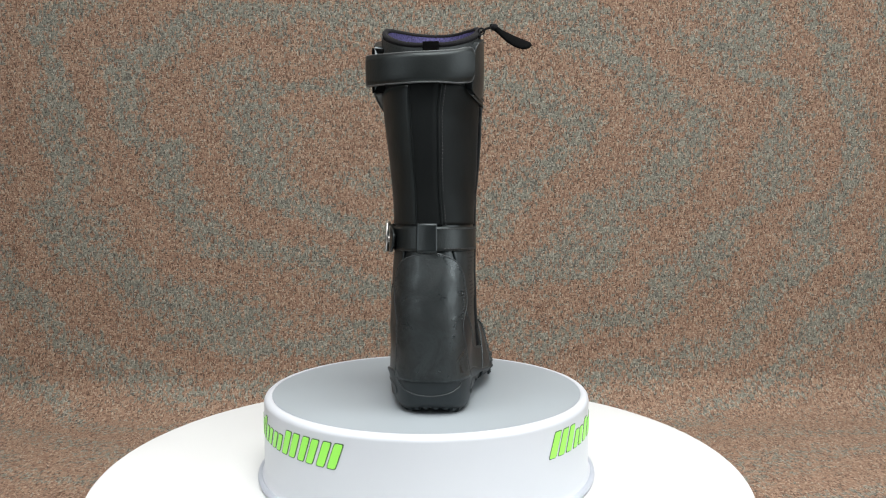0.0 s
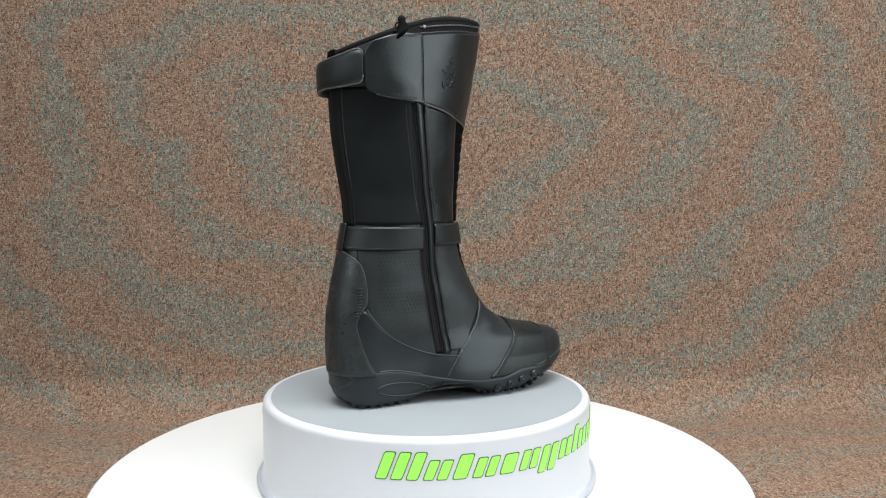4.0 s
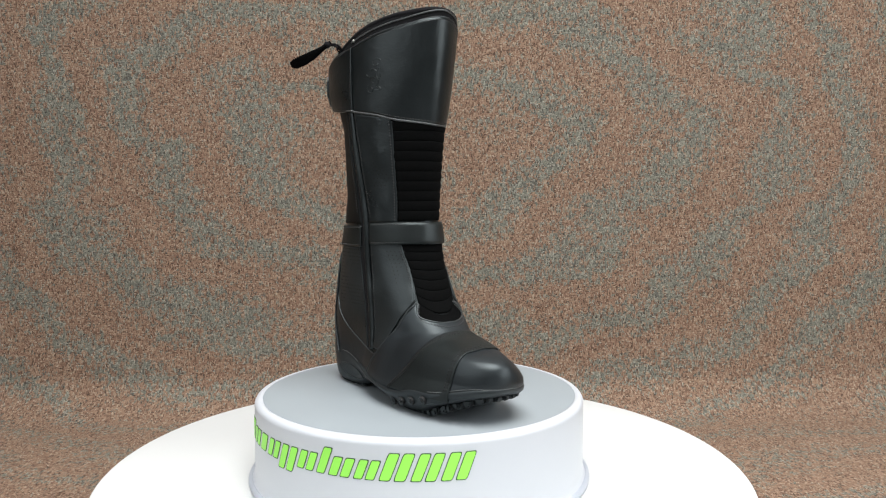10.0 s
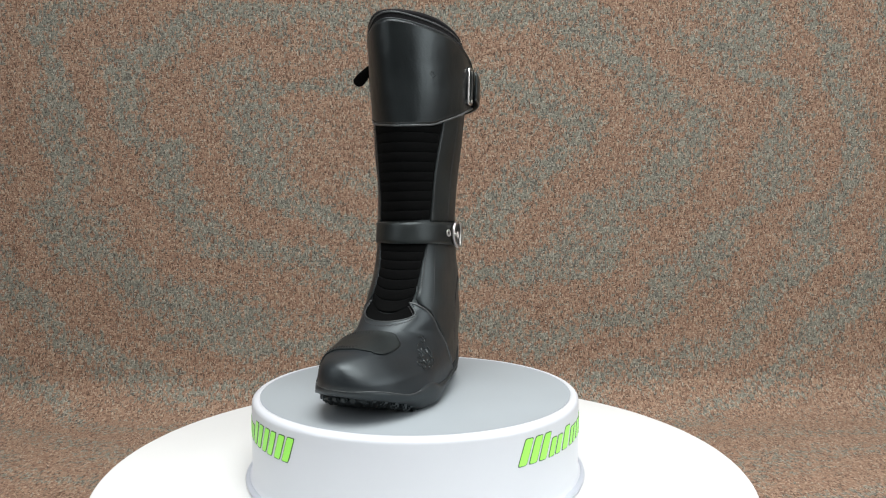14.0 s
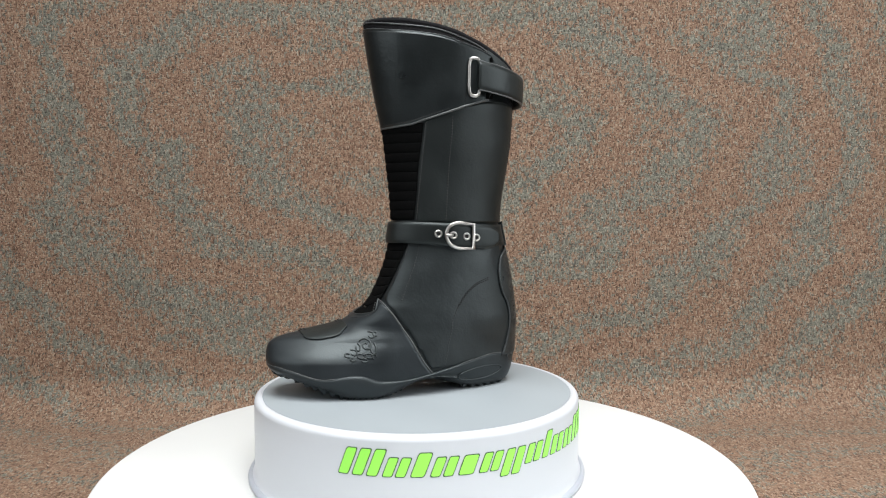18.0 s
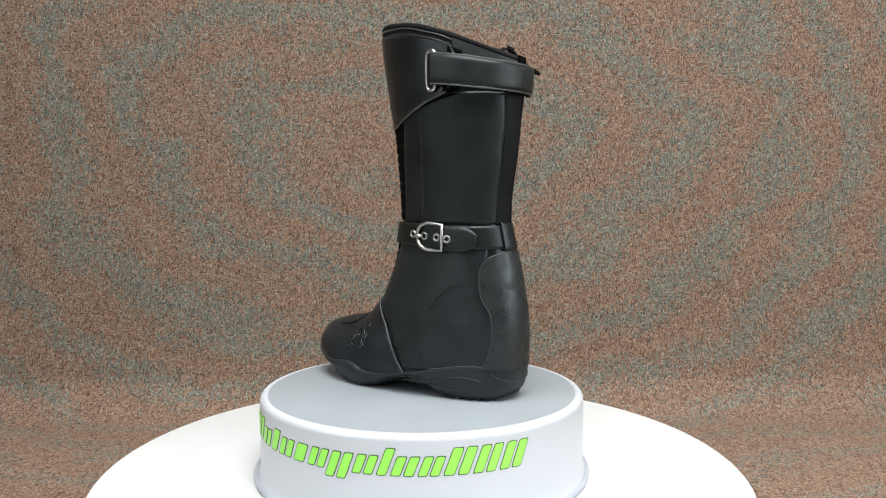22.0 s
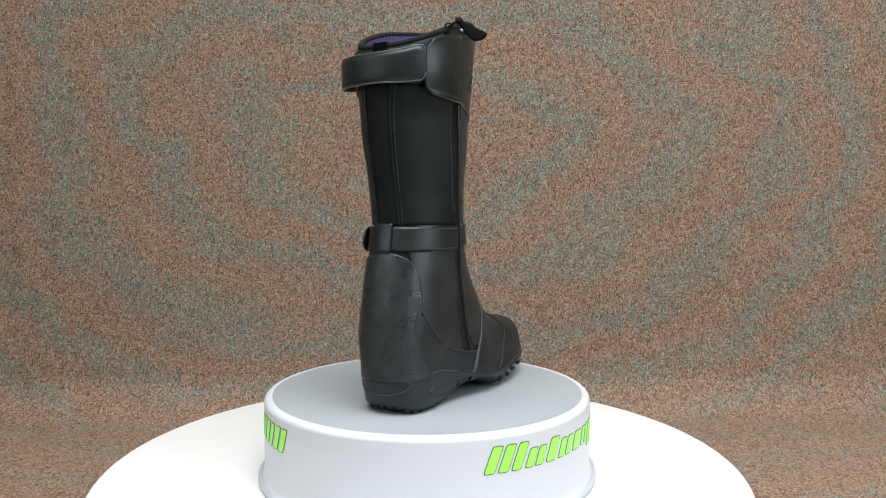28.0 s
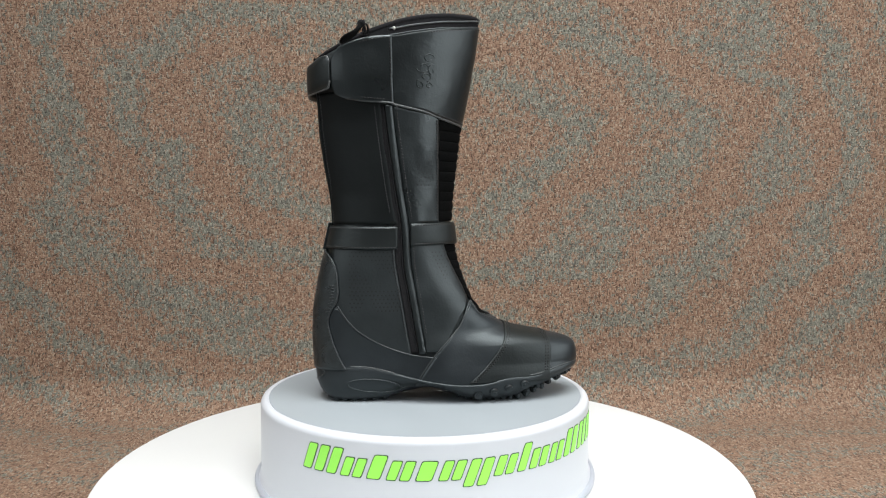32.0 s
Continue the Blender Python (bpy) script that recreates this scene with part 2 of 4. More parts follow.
slab("wall_east", (ROOM_X, ROOM_S, 0), (ROOM_X + 0.1, WALL_Y + 0.2, ROOM_H), WALL, "unseen grey room wall, kept dark to limit reflections", "wall")
slab("wall_south", (-ROOM_X - 0.1, ROOM_S - 0.1, 0), (ROOM_X + 0.1, ROOM_S, ROOM_H), WALL, "unseen grey room wall, kept dark to limit reflections", "wall")
slab("ceiling", (-ROOM_X - 0.1, ROOM_S - 0.1, ROOM_H), (ROOM_X + 0.1, WALL_Y + 0.2, ROOM_H + 0.1), CEILING, "plain white ceiling", "ceiling")

# ---- the turntable and the riser ----
TABLE_Z, TABLE_R = TOP - 0.088, 0.351
turntable = tagged(new("turntable"), "round white laminate turntable standing on the carpet", "turntable")
t = 0.018
part("turntable_top", turned([(0.0001, TABLE_Z - t), *arc(TABLE_R - 0.004, TABLE_Z - t + 0.004, 0.004, -90, 0, 4), *arc(TABLE_R - 0.005, TABLE_Z - 0.005, 0.005, 0, 90, 6), (0.25, TABLE_Z), (0.0001, TABLE_Z)], 192), TABLE_WHITE, turntable, "white laminate disc")
part("base", turned([(0.0001, 0.0), (0.15, 0.0), (0.152, 0.004), (0.135, 0.03), (0.12, TABLE_Z - t), (0.0001, TABLE_Z - t)], 96), DRUM_WHITE, turntable)

DRUM_R, DRUM_H = 0.1775, 0.088
riser = tagged(new("riser"), "round white metal riser with grey top and lime marks", "display riser")
part("wall", turned([(DRUM_R + 0.0030, 0.0060), (DRUM_R + 0.0010, 0.0078), (DRUM_R - 0.0002, 0.0105), (DRUM_R - 0.0002, 0.020), (DRUM_R - 0.0002, DRUM_H - 0.0058), *arc(DRUM_R - 0.0062, DRUM_H - 0.0057, 0.0060, 0, 90, 10), (DRUM_R - 0.0082, DRUM_H + 0.0002), (DRUM_R - 0.0095, DRUM_H - 0.0010)], 192, False), DRUM_WHITE, riser, "white enamelled side")
part("top", turned([(DRUM_R - 0.0092, DRUM_H - 0.0030), (DRUM_R - 0.0087, DRUM_H), (0.12, DRUM_H), (0.0001, DRUM_H)], 192), DRUM_GREY, riser, "smooth pale grey top", smooth=False)
part("rolled_rim", turned(arc(DRUM_R + 0.0035, 0.0035, 0.0035, -180, 180, 14), 192, False), STEEL, riser, "rolled grey-white metal rim")

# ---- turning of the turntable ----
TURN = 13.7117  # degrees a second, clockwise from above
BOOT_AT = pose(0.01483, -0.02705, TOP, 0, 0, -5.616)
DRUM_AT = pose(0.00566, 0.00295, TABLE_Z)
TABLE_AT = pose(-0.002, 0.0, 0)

# ---- the boot ----
# Its own space: x to the zip side, y to the toe, z up from the riser; lengths in units of M metres.
M = 0.947
boot = tagged(new("boot"), "tall black leather motorcycle boot with buckled ankle strap, on the riser", "boot")


def curve(zs, vs, sigma=0.004):
    """A smoothed profile over height."""
    g = np.arange(-0.03, 0.50, 0.0005)
    v = np.interp(g, zs, vs)
    k = np.exp(-0.5 * (np.arange(-40, 41) * 0.0005 / sigma) ** 2)
    w = np.convolve(np.pad(v, 40, mode="edge"), k / k.sum(), "valid")
    return lambda z: np.interp(z, g, w)


BACK = curve([0.005, 0.018, 0.035, 0.07, 0.10, 0.134, 0.163, 0.194, 0.224, 0.257, 0.29, 0.33, 0.40],
             [-0.086, -0.091, -0.0935, -0.0955, -0.0942, -0.0885, -0.0815, -0.0745, -0.0772, -0.0835, -0.0882, -0.0905, -0.0925])
FRONT = curve([0.010, 0.02, 0.03, 0.042, 0.050, 0.0565, 0.0605, 0.064, 0.0685, 0.0725, 0.077, 0.0920, 0.1050, 0.126, 0.145, 0.165, 0.194, 0.23, 0.261, 0.293, 0.337, 0.381, 0.43],
              [0.175, 0.190, 0.1985, 0.2015, 0.2005, 0.1985, 0.194, 0.184, 0.156, 0.133, 0.118, 0.094, 0.081, 0.072, 0.066, 0.0615, 0.0575, 0.0598, 0.0635, 0.067, 0.0765, 0.084, 0.0905], 0.0015)
MID = curve([0.0, 0.02, 0.03, 0.045, 0.06, 0.07, 0.08, 0.10, 0.13, 0.25, 0.32, 0.40], [0.085, 0.085, 0.075, 0.055, 0.03, 0.012, 0.002, -0.004, -0.01, -0.012, -0.01, -0.004])
ZIP_W = curve([0.0, 0.015, 0.03, 0.045, 0.06, 0.07, 0.08, 0.10, 0.132, 0.165, 0.195, 0.225, 0.257, 0.29, 0.324, 0.36, 0.39, 0.42],
              [0.062, 0.063, 0.061, 0.056, 0.051, 0.048, 0.046, 0.0435, 0.0412, 0.0418, 0.0418, 0.042, 0.0448, 0.0468, 0.0485, 0.049, 0.0488, 0.048])
OUT_W = curve([0.0, 0.015, 0.03, 0.045, 0.06, 0.07, 0.08, 0.10, 0.132, 0.165, 0.195, 0.225, 0.257, 0.29, 0.324, 0.36, 0.39, 0.42],
              [0.055, 0.0565, 0.0555, 0.054, 0.052, 0.0512, 0.0506, 0.0488, 0.046, 0.0438, 0.0435, 0.0455, 0.048, 0.0525, 0.0562, 0.0575, 0.0575, 0.055])
NOSE_ZIP = curve([0.0, 0.05, 0.065, 0.08, 0.10, 0.12, 0.15, 0.2, 0.3, 0.42], [2.5, 2.4, 2.0, 2.35, 3.2, 2.9, 2.2, 1.95, 1.7, 1.9])
NOSE_OUT = curve([0.0, 0.045, 0.06, 0.07, 0.08, 0.10, 0.12, 0.15, 0.2, 0.3, 0.42], [2.5, 2.3, 1.6, 1.75, 2.3, 3.2, 2.9, 2.2, 1.95, 1.7, 1.9])
LEAN = curve([0.0, 0.11, 0.17, 0.22, 0.31, 0.42], [0.0, 0.0, -0.005, -0.005, -0.003, -0.002])
HEEL = curve([0.0, 0.05, 0.1, 0.2, 0.42], [2.9, 2.7, 2.4, 2.3, 2.2])
HEEL_ZIP = curve([0.0, 0.05, 0.1, 0.16, 0.195, 0.225, 0.25, 0.305, 0.330, 0.345, 0.42], [2.9, 2.7, 2.4, 2.2, 1.95, 1.60, 1.45, 1.42, 1.75, 2.15, 2.2])  # pinched in behind the zip
WAIST = curve([0.0, 0.05, 0.08, 0.12], [1.0, 0.8, 0.3, 0.0])


def section(u, z):
    """The upper's outline at height z; u = 0 at the shin, +1 or -1 at the back, positive on the zip side."""
    u, z = np.broadcast_arrays(np.asarray(u, float), np.asarray(z, float))
    u = (u + 1) % 2 - 1
    c, s = np.cos(np.pi * u), np.abs(np.sin(np.pi * u))
    fore, mid = c >= 0, MID(z)
    n = np.where(fore, np.where(u >= 0, NOSE_ZIP(z), NOSE_OUT(z)), np.where(u >= 0, HEEL_ZIP(z), HEEL(z)))
    b = np.where(fore, FRONT(z) - mid, mid - BACK(z))
    y = mid + np.sign(c) * b * np.abs(c) ** (2 / n)
    w = np.where(u >= 0, ZIP_W(z), OUT_W(z)) * s ** (2 / n)
    w = w * (1 - np.where(u >= 0, 0.31, 0.07) * WAIST(z) * np.exp(-((y + 0.028) / 0.060) ** 2))
    w = w * (1 - 0.055 * WAIST(z) * np.clip((y - 0.03) / 0.06, 0, 1))
    lean = 0.005 * np.clip((y - 0.07) / 0.05, 0, 1) * np.clip((z - 0.040) / 0.02, 0, 1) + 0.007 * np.clip((y - 0.09) / 0.11, 0, 1) ** 2 + LEAN(z) * np.clip(y / 0.06, 0, 1) ** 2 + 0.003 * np.clip(-y / 0.06, 0, 1)
    return np.sign(u) * w + lean, y


def surf(u, z, off=0.0):
    """Points on the upper, off units proud of it."""
    u, z = np.broadcast_arrays(np.asarray(u, float), np.asarray(z, float))
    x, y = section(u, z)
    h = 0.004
    xa, ya = section(u + h, z)
    xb, yb = section(u - h, z)
    xc, yc = section(u, z + 0.0015)
    xd, yd = section(u, z - 0.0015)
    du = np.stack([xa - xb, ya - yb, np.zeros_like(x)], -1)
    dz = np.stack([xc - xd, yc - yd, np.full_like(x, 0.003)], -1)
    nrm = np.cross(dz, du)
    nrm /= np.maximum(np.linalg.norm(nrm, axis=-1, keepdims=True), 1e-9)
    return (np.stack([x, y, z], -1) + nrm * np.asarray(off, float)[..., None]) * M


def rim_z(y):
    """Height of the top line: high at the shin, low at the calf."""
    return np.interp(y, [-0.10, -0.09, -0.065, -0.034, -0.002, 0.02, 0.05, 0.09], [0.3690, 0.3715, 0.3825, 0.3960, 0.4075, 0.4130, 0.4180, 0.4218])


def at(side, y, z):
    """(u, z) of the point at depth y and height z on one side, +1 the zip side, -1 the outer."""
    m = float(MID(z))
    if y >= m:
        c = min(1.0, (y - m) / (float(FRONT(z)) - m)) ** (float((NOSE_ZIP if side > 0 else NOSE_OUT)(z)) / 2)
    else:
        c = -min(1.0, (m - y) / (m - float(BACK(z)))) ** (float((HEEL_ZIP if side > 0 else HEEL)(z)) / 2)
    return side * math.acos(c) / math.pi, z


def zp(y, z):
    return at(1, y, z)


def ou(y, z):
    return at(-1, y, z)


def along(side, points, count=40):
    """A dense run over one side, smooth in depth and height."""
    p = np.asarray(points, float)
    if len(p) > 2:
        ext = np.vstack([2 * p[0] - p[1], p, 2 * p[-1] - p[-2]])
        q = np.linspace(0, len(p) - 1, count)
        k = np.minimum(q.astype(int), len(p) - 2)
        f = (q - k)[:, None]
        a, b, c, d = ext[k], ext[k + 1], ext[k + 2], ext[k + 3]
        p = 0.5 * (2 * b + (c - a) * f + (2 * a - 5 * b + 4 * c - d) * f ** 2 + (3 * b - a - 3 * c + d) * f ** 3)
    else:
        p = p[0] + (p[1] - p[0]) * np.linspace(0, 1, count)[:, None]
    d = np.concatenate([[0], np.cumsum(np.linalg.norm(np.diff(p, axis=0), axis=1))])
    t = np.linspace(0, d[-1], count)
    return [at(side, float(np.interp(q, d, p[:, 0])), float(np.interp(q, d, p[:, 1]))) for q in t]


def sole_top(u, y):
    zipz = np.interp(y, [-0.095, -0.075, -0.0576, -0.0407, -0.0224, -0.0102, 0.0081, 0.0234, 0.045, 0.064, 0.087, 0.102, 0.115, 0.136, 0.149, 0.167, 0.180, 0.202], [0.0375, 0.0385, 0.0394, 0.0397, 0.0382, 0.0343, 0.0297, 0.0258, 0.0223, 0.0190, 0.0210, 0.0245, 0.0285, 0.0275, 0.0295, 0.0345, 0.0375, 0.0380])
    outz = np.interp(y, [-0.095, -0.0718, -0.0586, -0.0454, -0.0257, -0.0093, 0.02, 0.0463, 0.059, 0.078, 0.0906, 0.1032, 0.1157, 0.1282, 0.1407, 0.1531, 0.1716, 0.1838, 0.202], [0.0375, 0.037, 0.0393, 0.0395, 0.0367, 0.0337, 0.0265, 0.021, 0.018, 0.0178, 0.0213, 0.0267, 0.0289, 0.0273, 0.0238, 0.0247, 0.0315, 0.0360, 0.0378])
    return np.where(u >= 0, zipz, outz)


def sole_low(y):
    return np.interp(y, [-0.095, -0.085, -0.075, -0.03, -0.015, -0.005, 0.02, 0.04, 0.055, 0.07, 0.085, 0.11, 0.126, 0.138, 0.151, 0.17, 0.182, 0.202], [0.0072, 0.0030, 0.0009, 0.0009, 0.0036, 0.0080, 0.0115, 0.0105, 0.0070, 0.0024, 0.0008, 0.0008, 0.0014, 0.0046, 0.0102, 0.0180, 0.0232, 0.0262])


def sole_line(u):
    """Height at which the upper goes into the outsole, u round it."""
    y = section(u, np.full_like(np.asarray(u, float), 0.022))[1]
    return np.minimum(sole_low(y) + 0.0085, sole_top((np.asarray(u, float) + 1) % 2 - 1, y) - 0.003)


us = np.linspace(-1, 1, 145)[:-1]
lev = np.concatenate([np.linspace(0.012, 0.058, 24), np.linspace(0.0595, 0.082, 46), np.linspace(0.084, 0.30, 75), np.linspace(0.303, 0.428, 34)])
U, Z = np.meshgrid(us, lev)
_, Y0 = section(U, np.minimum(Z, 0.40))
top = rim_z(Y0)
Z = np.where(Z > 0.30, 0.30 + (Z - 0.30) / 0.128 * (top - 0.30), Z)
Z = np.maximum(Z, sole_line(U))
body = surf(U, Z, np.zeros_like(U))
part("upper", (body.reshape(-1, 3), [f[::-1] for f in grid_faces(len(lev), len(us), True)]), LEATHER, boot, "black grained leather upper")


# ---- tools for panels, bands, tubes and seams on the upper ----
def spline(points, count):
    """A smooth run of count points through the control points."""
    p = np.asarray(points, float)
    if len(p) == 2:
        return p[0] + (p[1] - p[0]) * np.linspace(0, 1, count)[:, None]
    ext = np.vstack([2 * p[0] - p[1], p, 2 * p[-1] - p[-2]])
    q = np.linspace(0, len(p) - 1, count)
    k = np.minimum(q.astype(int), len(p) - 2)
    f = (q - k)[:, None]
    a, b, c, d = ext[k], ext[k + 1], ext[k + 2], ext[k + 3]
    return 0.5 * (2 * b + (c - a) * f + (2 * a - 5 * b + 4 * c - d) * f ** 2 + (3 * b - a - 3 * c + d) * f ** 3)


def even(points, count, smooth=True):
    """The same run, evenly spaced over the surface."""
    p = spline(points, 160) if smooth else spline(points, 2)
    s = surf(p[:, 0], p[:, 1])
    d = np.concatenate([[0], np.cumsum(np.linalg.norm(np.diff(s, axis=0), axis=1))])
    t = np.linspace(0, d[-1], count)
    return np.stack([np.interp(t, d, p[:, 0]), np.interp(t, d, p[:, 1])], 1)


def sheet(rows, nu, nv, off, hollow=0.0):
    """A panel laid on the upper: rows of control points from its lower to its upper edge; off: how proud it lies."""
    lines = [even(r, nu) for r in rows]
    g = np.stack([spline([l[i] for l in lines], nv) for i in range(nu)], 1)
    u, z = np.pad(g[..., 0], 2, mode="edge"), np.pad(g[..., 1], 2, mode="edge")
    z = np.maximum(z, sole_line(u))
    o = np.pad(np.broadcast_to(np.asarray(off, float), (nv, nu)), 2, mode="edge").copy()
    o[1, 1:-1] -= 0.0004
    o[-2, 1:-1] -= 0.0004
    o[1:-1, 1] -= 0.0004
    o[1:-1, -2] -= 0.0004
    o[0], o[-1], o[:, 0], o[:, -1] = hollow - 0.0008, hollow - 0.0008, hollow - 0.0008, hollow - 0.0008
    v = surf(u, z, o)
    faces = grid_faces(nv + 4, nu + 4)
    if u[nv // 2, 0] < u[nv // 2, -1]:
        faces = [f[::-1] for f in faces]
    return v.reshape(-1, 3), faces


def rumple(nv, nu, depth, seed, rows=5, cols=7):
    """Gentle hollows and folds for a panel of nv by nu points."""
    g = np.random.RandomState(seed).uniform(-1, 1, (rows, cols))
    a = np.stack([spline(g[:, [k]], nv).ravel() for k in range(cols)], 1)
    return depth * np.stack([spline(a[j][:, None], nu).ravel() for j in range(nv)], 0)


def tube(points, r, segments=8, closed=False):
    """A round cord through points in metres."""
    p = np.asarray(points, float)
    n = len(p)
    verts = []
    side = None
    for k in range(n):
        a, b = p[(k - 1) % n if closed else max(k - 1, 0)], p[(k + 1) % n if closed else min(k + 1, n - 1)]
        t = Vector(b - a).normalized()
        side = t.orthogonal().normalized() if side is None else (side - t * side.dot(t)).normalized()
        w = t.cross(side)
        for j in range(segments):
            an = 2 * math.pi * j / segments
            verts.append(Vector(p[k]) + side * (r * math.cos(an)) + w * (r * math.sin(an)))
    faces = grid_faces(n, segments, True)
    if closed:
        faces += [((n - 1) * segments + j, (n - 1) * segments + (j + 1) % segments, (j + 1) % segments, j) for j in range(segments)]
    else:
        faces += [tuple(range(segments))[::-1], tuple(range((n - 1) * segments, n * segments))]
    return verts, faces


def cord(path, r, off, count=60):
    q = even(path, count)
    q[:, 1] = np.maximum(q[:, 1], sole_line(q[:, 0]) + 0.002)
    return tube(surf(q[:, 0], q[:, 1], np.full(count, off)), r * M)


def frames_on(path, spacing, off):
    """Places along a seam: (point, along, out)."""
    q = spline(path, 400)
    s = surf(q[:, 0], q[:, 1])
    d = np.concatenate([[0], np.cumsum(np.linalg.norm(np.diff(s, axis=0), axis=1))])
    t = np.arange(spacing / 2, d[-1], spacing)
    u, z = np.interp(t, d, q[:, 0]), np.interp(t, d, q[:, 1])
    clear = z > sole_top((u + 1) % 2 - 1, section(u, np.full_like(u, 0.022))[1]) + 0.0005
    u, z = u[clear], z[clear]
    a, b = surf(u, z, np.full(len(u), off)), surf(u, z, np.full(len(u), off + 0.001))
    along = np.gradient(a, axis=0) if len(a) > 1 else np.array([[0, 0, 1.0]])
    return [(Vector(x), Vector(y).normalized(), Vector(w - x).normalized()) for x, y, w in zip(a, along, b)]


def stitches(path, off=0.0, spacing=0.0030, length=0.0021, width=0.0008):
    """A row of thread stitches, each a small rounded bar."""
    verts, faces = [], []
    for p, a, o in frames_on(path, spacing, off):
        s = a.cross(o)
        base = len(verts)
        for f, w, h in ((-0.5, 0.5, 0), (-0.3, 0.5, 1), (0.3, 0.5, 1), (0.5, 0.5, 0)):
            for g in (-1, 1):
                verts.append(p + a * (f * length) + s * (g * w * width) + o * (h * 0.0005))
        faces += [(base, base + 1, base + 3, base + 2), (base + 2, base + 3, base + 5, base + 4), (base + 4, base + 5, base + 7, base + 6)]
        faces += [(base, base + 2, base + 4, base + 6), (base + 7, base + 5, base + 3, base + 1)]
    return verts, faces


def seam(path, off, parent, rows=1, gap=0.0018, mat=None):
    """One or two stitch rows along a path, the second shifted downward."""
    for k in range(rows):
        part("stitching", stitches([(u, z - gap * k) for u, z in path], off), mat or THREAD, parent)


def ridge_z(y):
    """Height of the instep line at depth y."""
    zs = np.arange(0.055, 0.16, 0.0005)
    return float(np.interp(-y, -FRONT(zs), zs))


# ---- lining and top line ----
ul = np.linspace(-1, 1, 97)[:-1]
vl = np.linspace(0.0, 1.0, 18)
UL, VL = np.meshgrid(ul, vl)
rim_u = rim_z(section(UL, np.full_like(UL, 0.40))[1])
ZL = 0.25 + (rim_u - 0.0015 - 0.25) * VL
inner = surf(UL, ZL, np.full_like(UL, -0.0045))
part("lining", (inner.reshape(-1, 3), grid_faces(len(vl), len(ul), True)), LINING, boot, "violet textile lining")
rim1 = rim_z(section(ul, np.full_like(ul, 0.40))[1])
part("top_binding", tube(surf(ul, rim1 - 0.001, np.full_like(ul, -0.0018)), 0.0030, 10, True), KNIT, boot, "rolled black edge binding")
# the collar band between cuff and top line
cb = np.linspace(-1, 1, 145)[:-1]
vb = np.linspace(0, 1, 8)
UB, VB = np.meshgrid(cb, vb)
rb = rim_z(section(UB, np.full_like(UB, 0.40))[1])
ZB = rb - 0.036 + 0.0345 * VB
OB = 0.0004 + 0.0008 * np.sin(np.pi * VB)
part("collar", (surf(UB, ZB, OB).reshape(-1, 3), [f[::-1] for f in grid_faces(8, len(cb), True)]), KNIT, boot, "padded black fabric collar")
UB, VB = np.meshgrid(np.linspace(-1.36, -0.62, 50), vb)
rb = rim_z(section(UB, np.full_like(UB, 0.40))[1])
part("collar_panel", (surf(UB, rb - 0.034 + 0.0305 * VB, np.full_like(UB, 0.0016)).reshape(-1, 3), [f[::-1] for f in grid_faces(8, 50)]), COLLAR, boot, "perforated black leather behind the top line")

part("pull_loop", sheet([[(1.0 - 0.040, z), (1.0 + 0.036, z)] for z in (0.350, 0.360, 0.3690, 0.3735)], 10, 14, np.linspace(0.0034, 0.0026, 14)[:, None]), STRETCH, boot, "black webbing pull loop at the back")
verts, faces = [], []
for k in range(4):
    for u in np.arange(-1.30, -0.70, 0.026):
        if abs(u + 1.0) < 0.05:
            continue
        uu = u + 0.013 * (k % 2)
        zz = float(rim_z(section(uu, 0.40)[1])) - 0.0062 - 0.0042 * k
        c = surf(uu, zz, 0.0018)
        a = Vector(surf(uu, zz, 0.0028) - c).normalized()
        e = a.orthogonal().normalized()
        w = a.cross(e)
        b = len(verts)
        verts += [Vector(c) + e * (0.0006 * math.cos(q * math.pi / 3)) + w * (0.0006 * math.sin(q * math.pi / 3)) for q in range(6)]
        faces.append(tuple(range(b, b + 6)))
tagged(part("perforation", (verts, faces), DARK_HOLE, boot, "rows of fine punched holes"), kind="stuff")

# ---- cuff ----
CUFF_LOW = [zp(-0.012, 0.3205), zp(0.021, 0.314), zp(0.048, 0.3065), (0.0, 0.3020), ou(0.050, 0.304), ou(0.032, 0.3095), ou(-0.006, 0.323), ou(-0.036, 0.333)]
CUFF_TOP = [zp(-0.014, 0.391), zp(0.030, 0.4000), zp(0.060, 0.4055), (0.0, 0.4135), ou(0.062, 0.4065), ou(0.019, 0.4010), ou(-0.020, 0.3895), ou(-0.040, 0.381)]
MIDC = [zp(-0.013, 0.356), zp(0.025, 0.357), zp(0.054, 0.356), (0.0, 0.357), ou(0.056, 0.355), ou(0.026, 0.355), ou(-0.014, 0.356), ou(-0.048, 0.358)]
cuff_lift = lambda n, extra: 0.0022 + extra + 0.0080 * np.clip((np.linspace(0, 1, n) - 0.74) / 0.26, 0, 1) ** 1.5
cuff = part("cuff", sheet([CUFF_LOW, MIDC, CUFF_TOP], 90, 26, cuff_lift(90, 0.0)[None, :] + rumple(26, 90, 0.00055, 3, 4, 9)), LEATHER, boot, "wide smooth black leather shin cuff")
FLAP = [[zp(-0.058, 0.3275), zp(-0.039, 0.3235), zp(-0.0095, 0.3205)], [zp(-0.067, 0.334), zp(-0.040, 0.332), zp(-0.0100, 0.330)],
        [zp(-0.0705, 0.350), zp(-0.042, 0.352), zp(-0.0105, 0.353)], [zp(-0.0700, 0.366), zp(-0.042, 0.371), zp(-0.0110, 0.374)], [zp(-0.063, 0.378), zp(-0.040, 0.387), zp(-0.0115, 0.391)]]
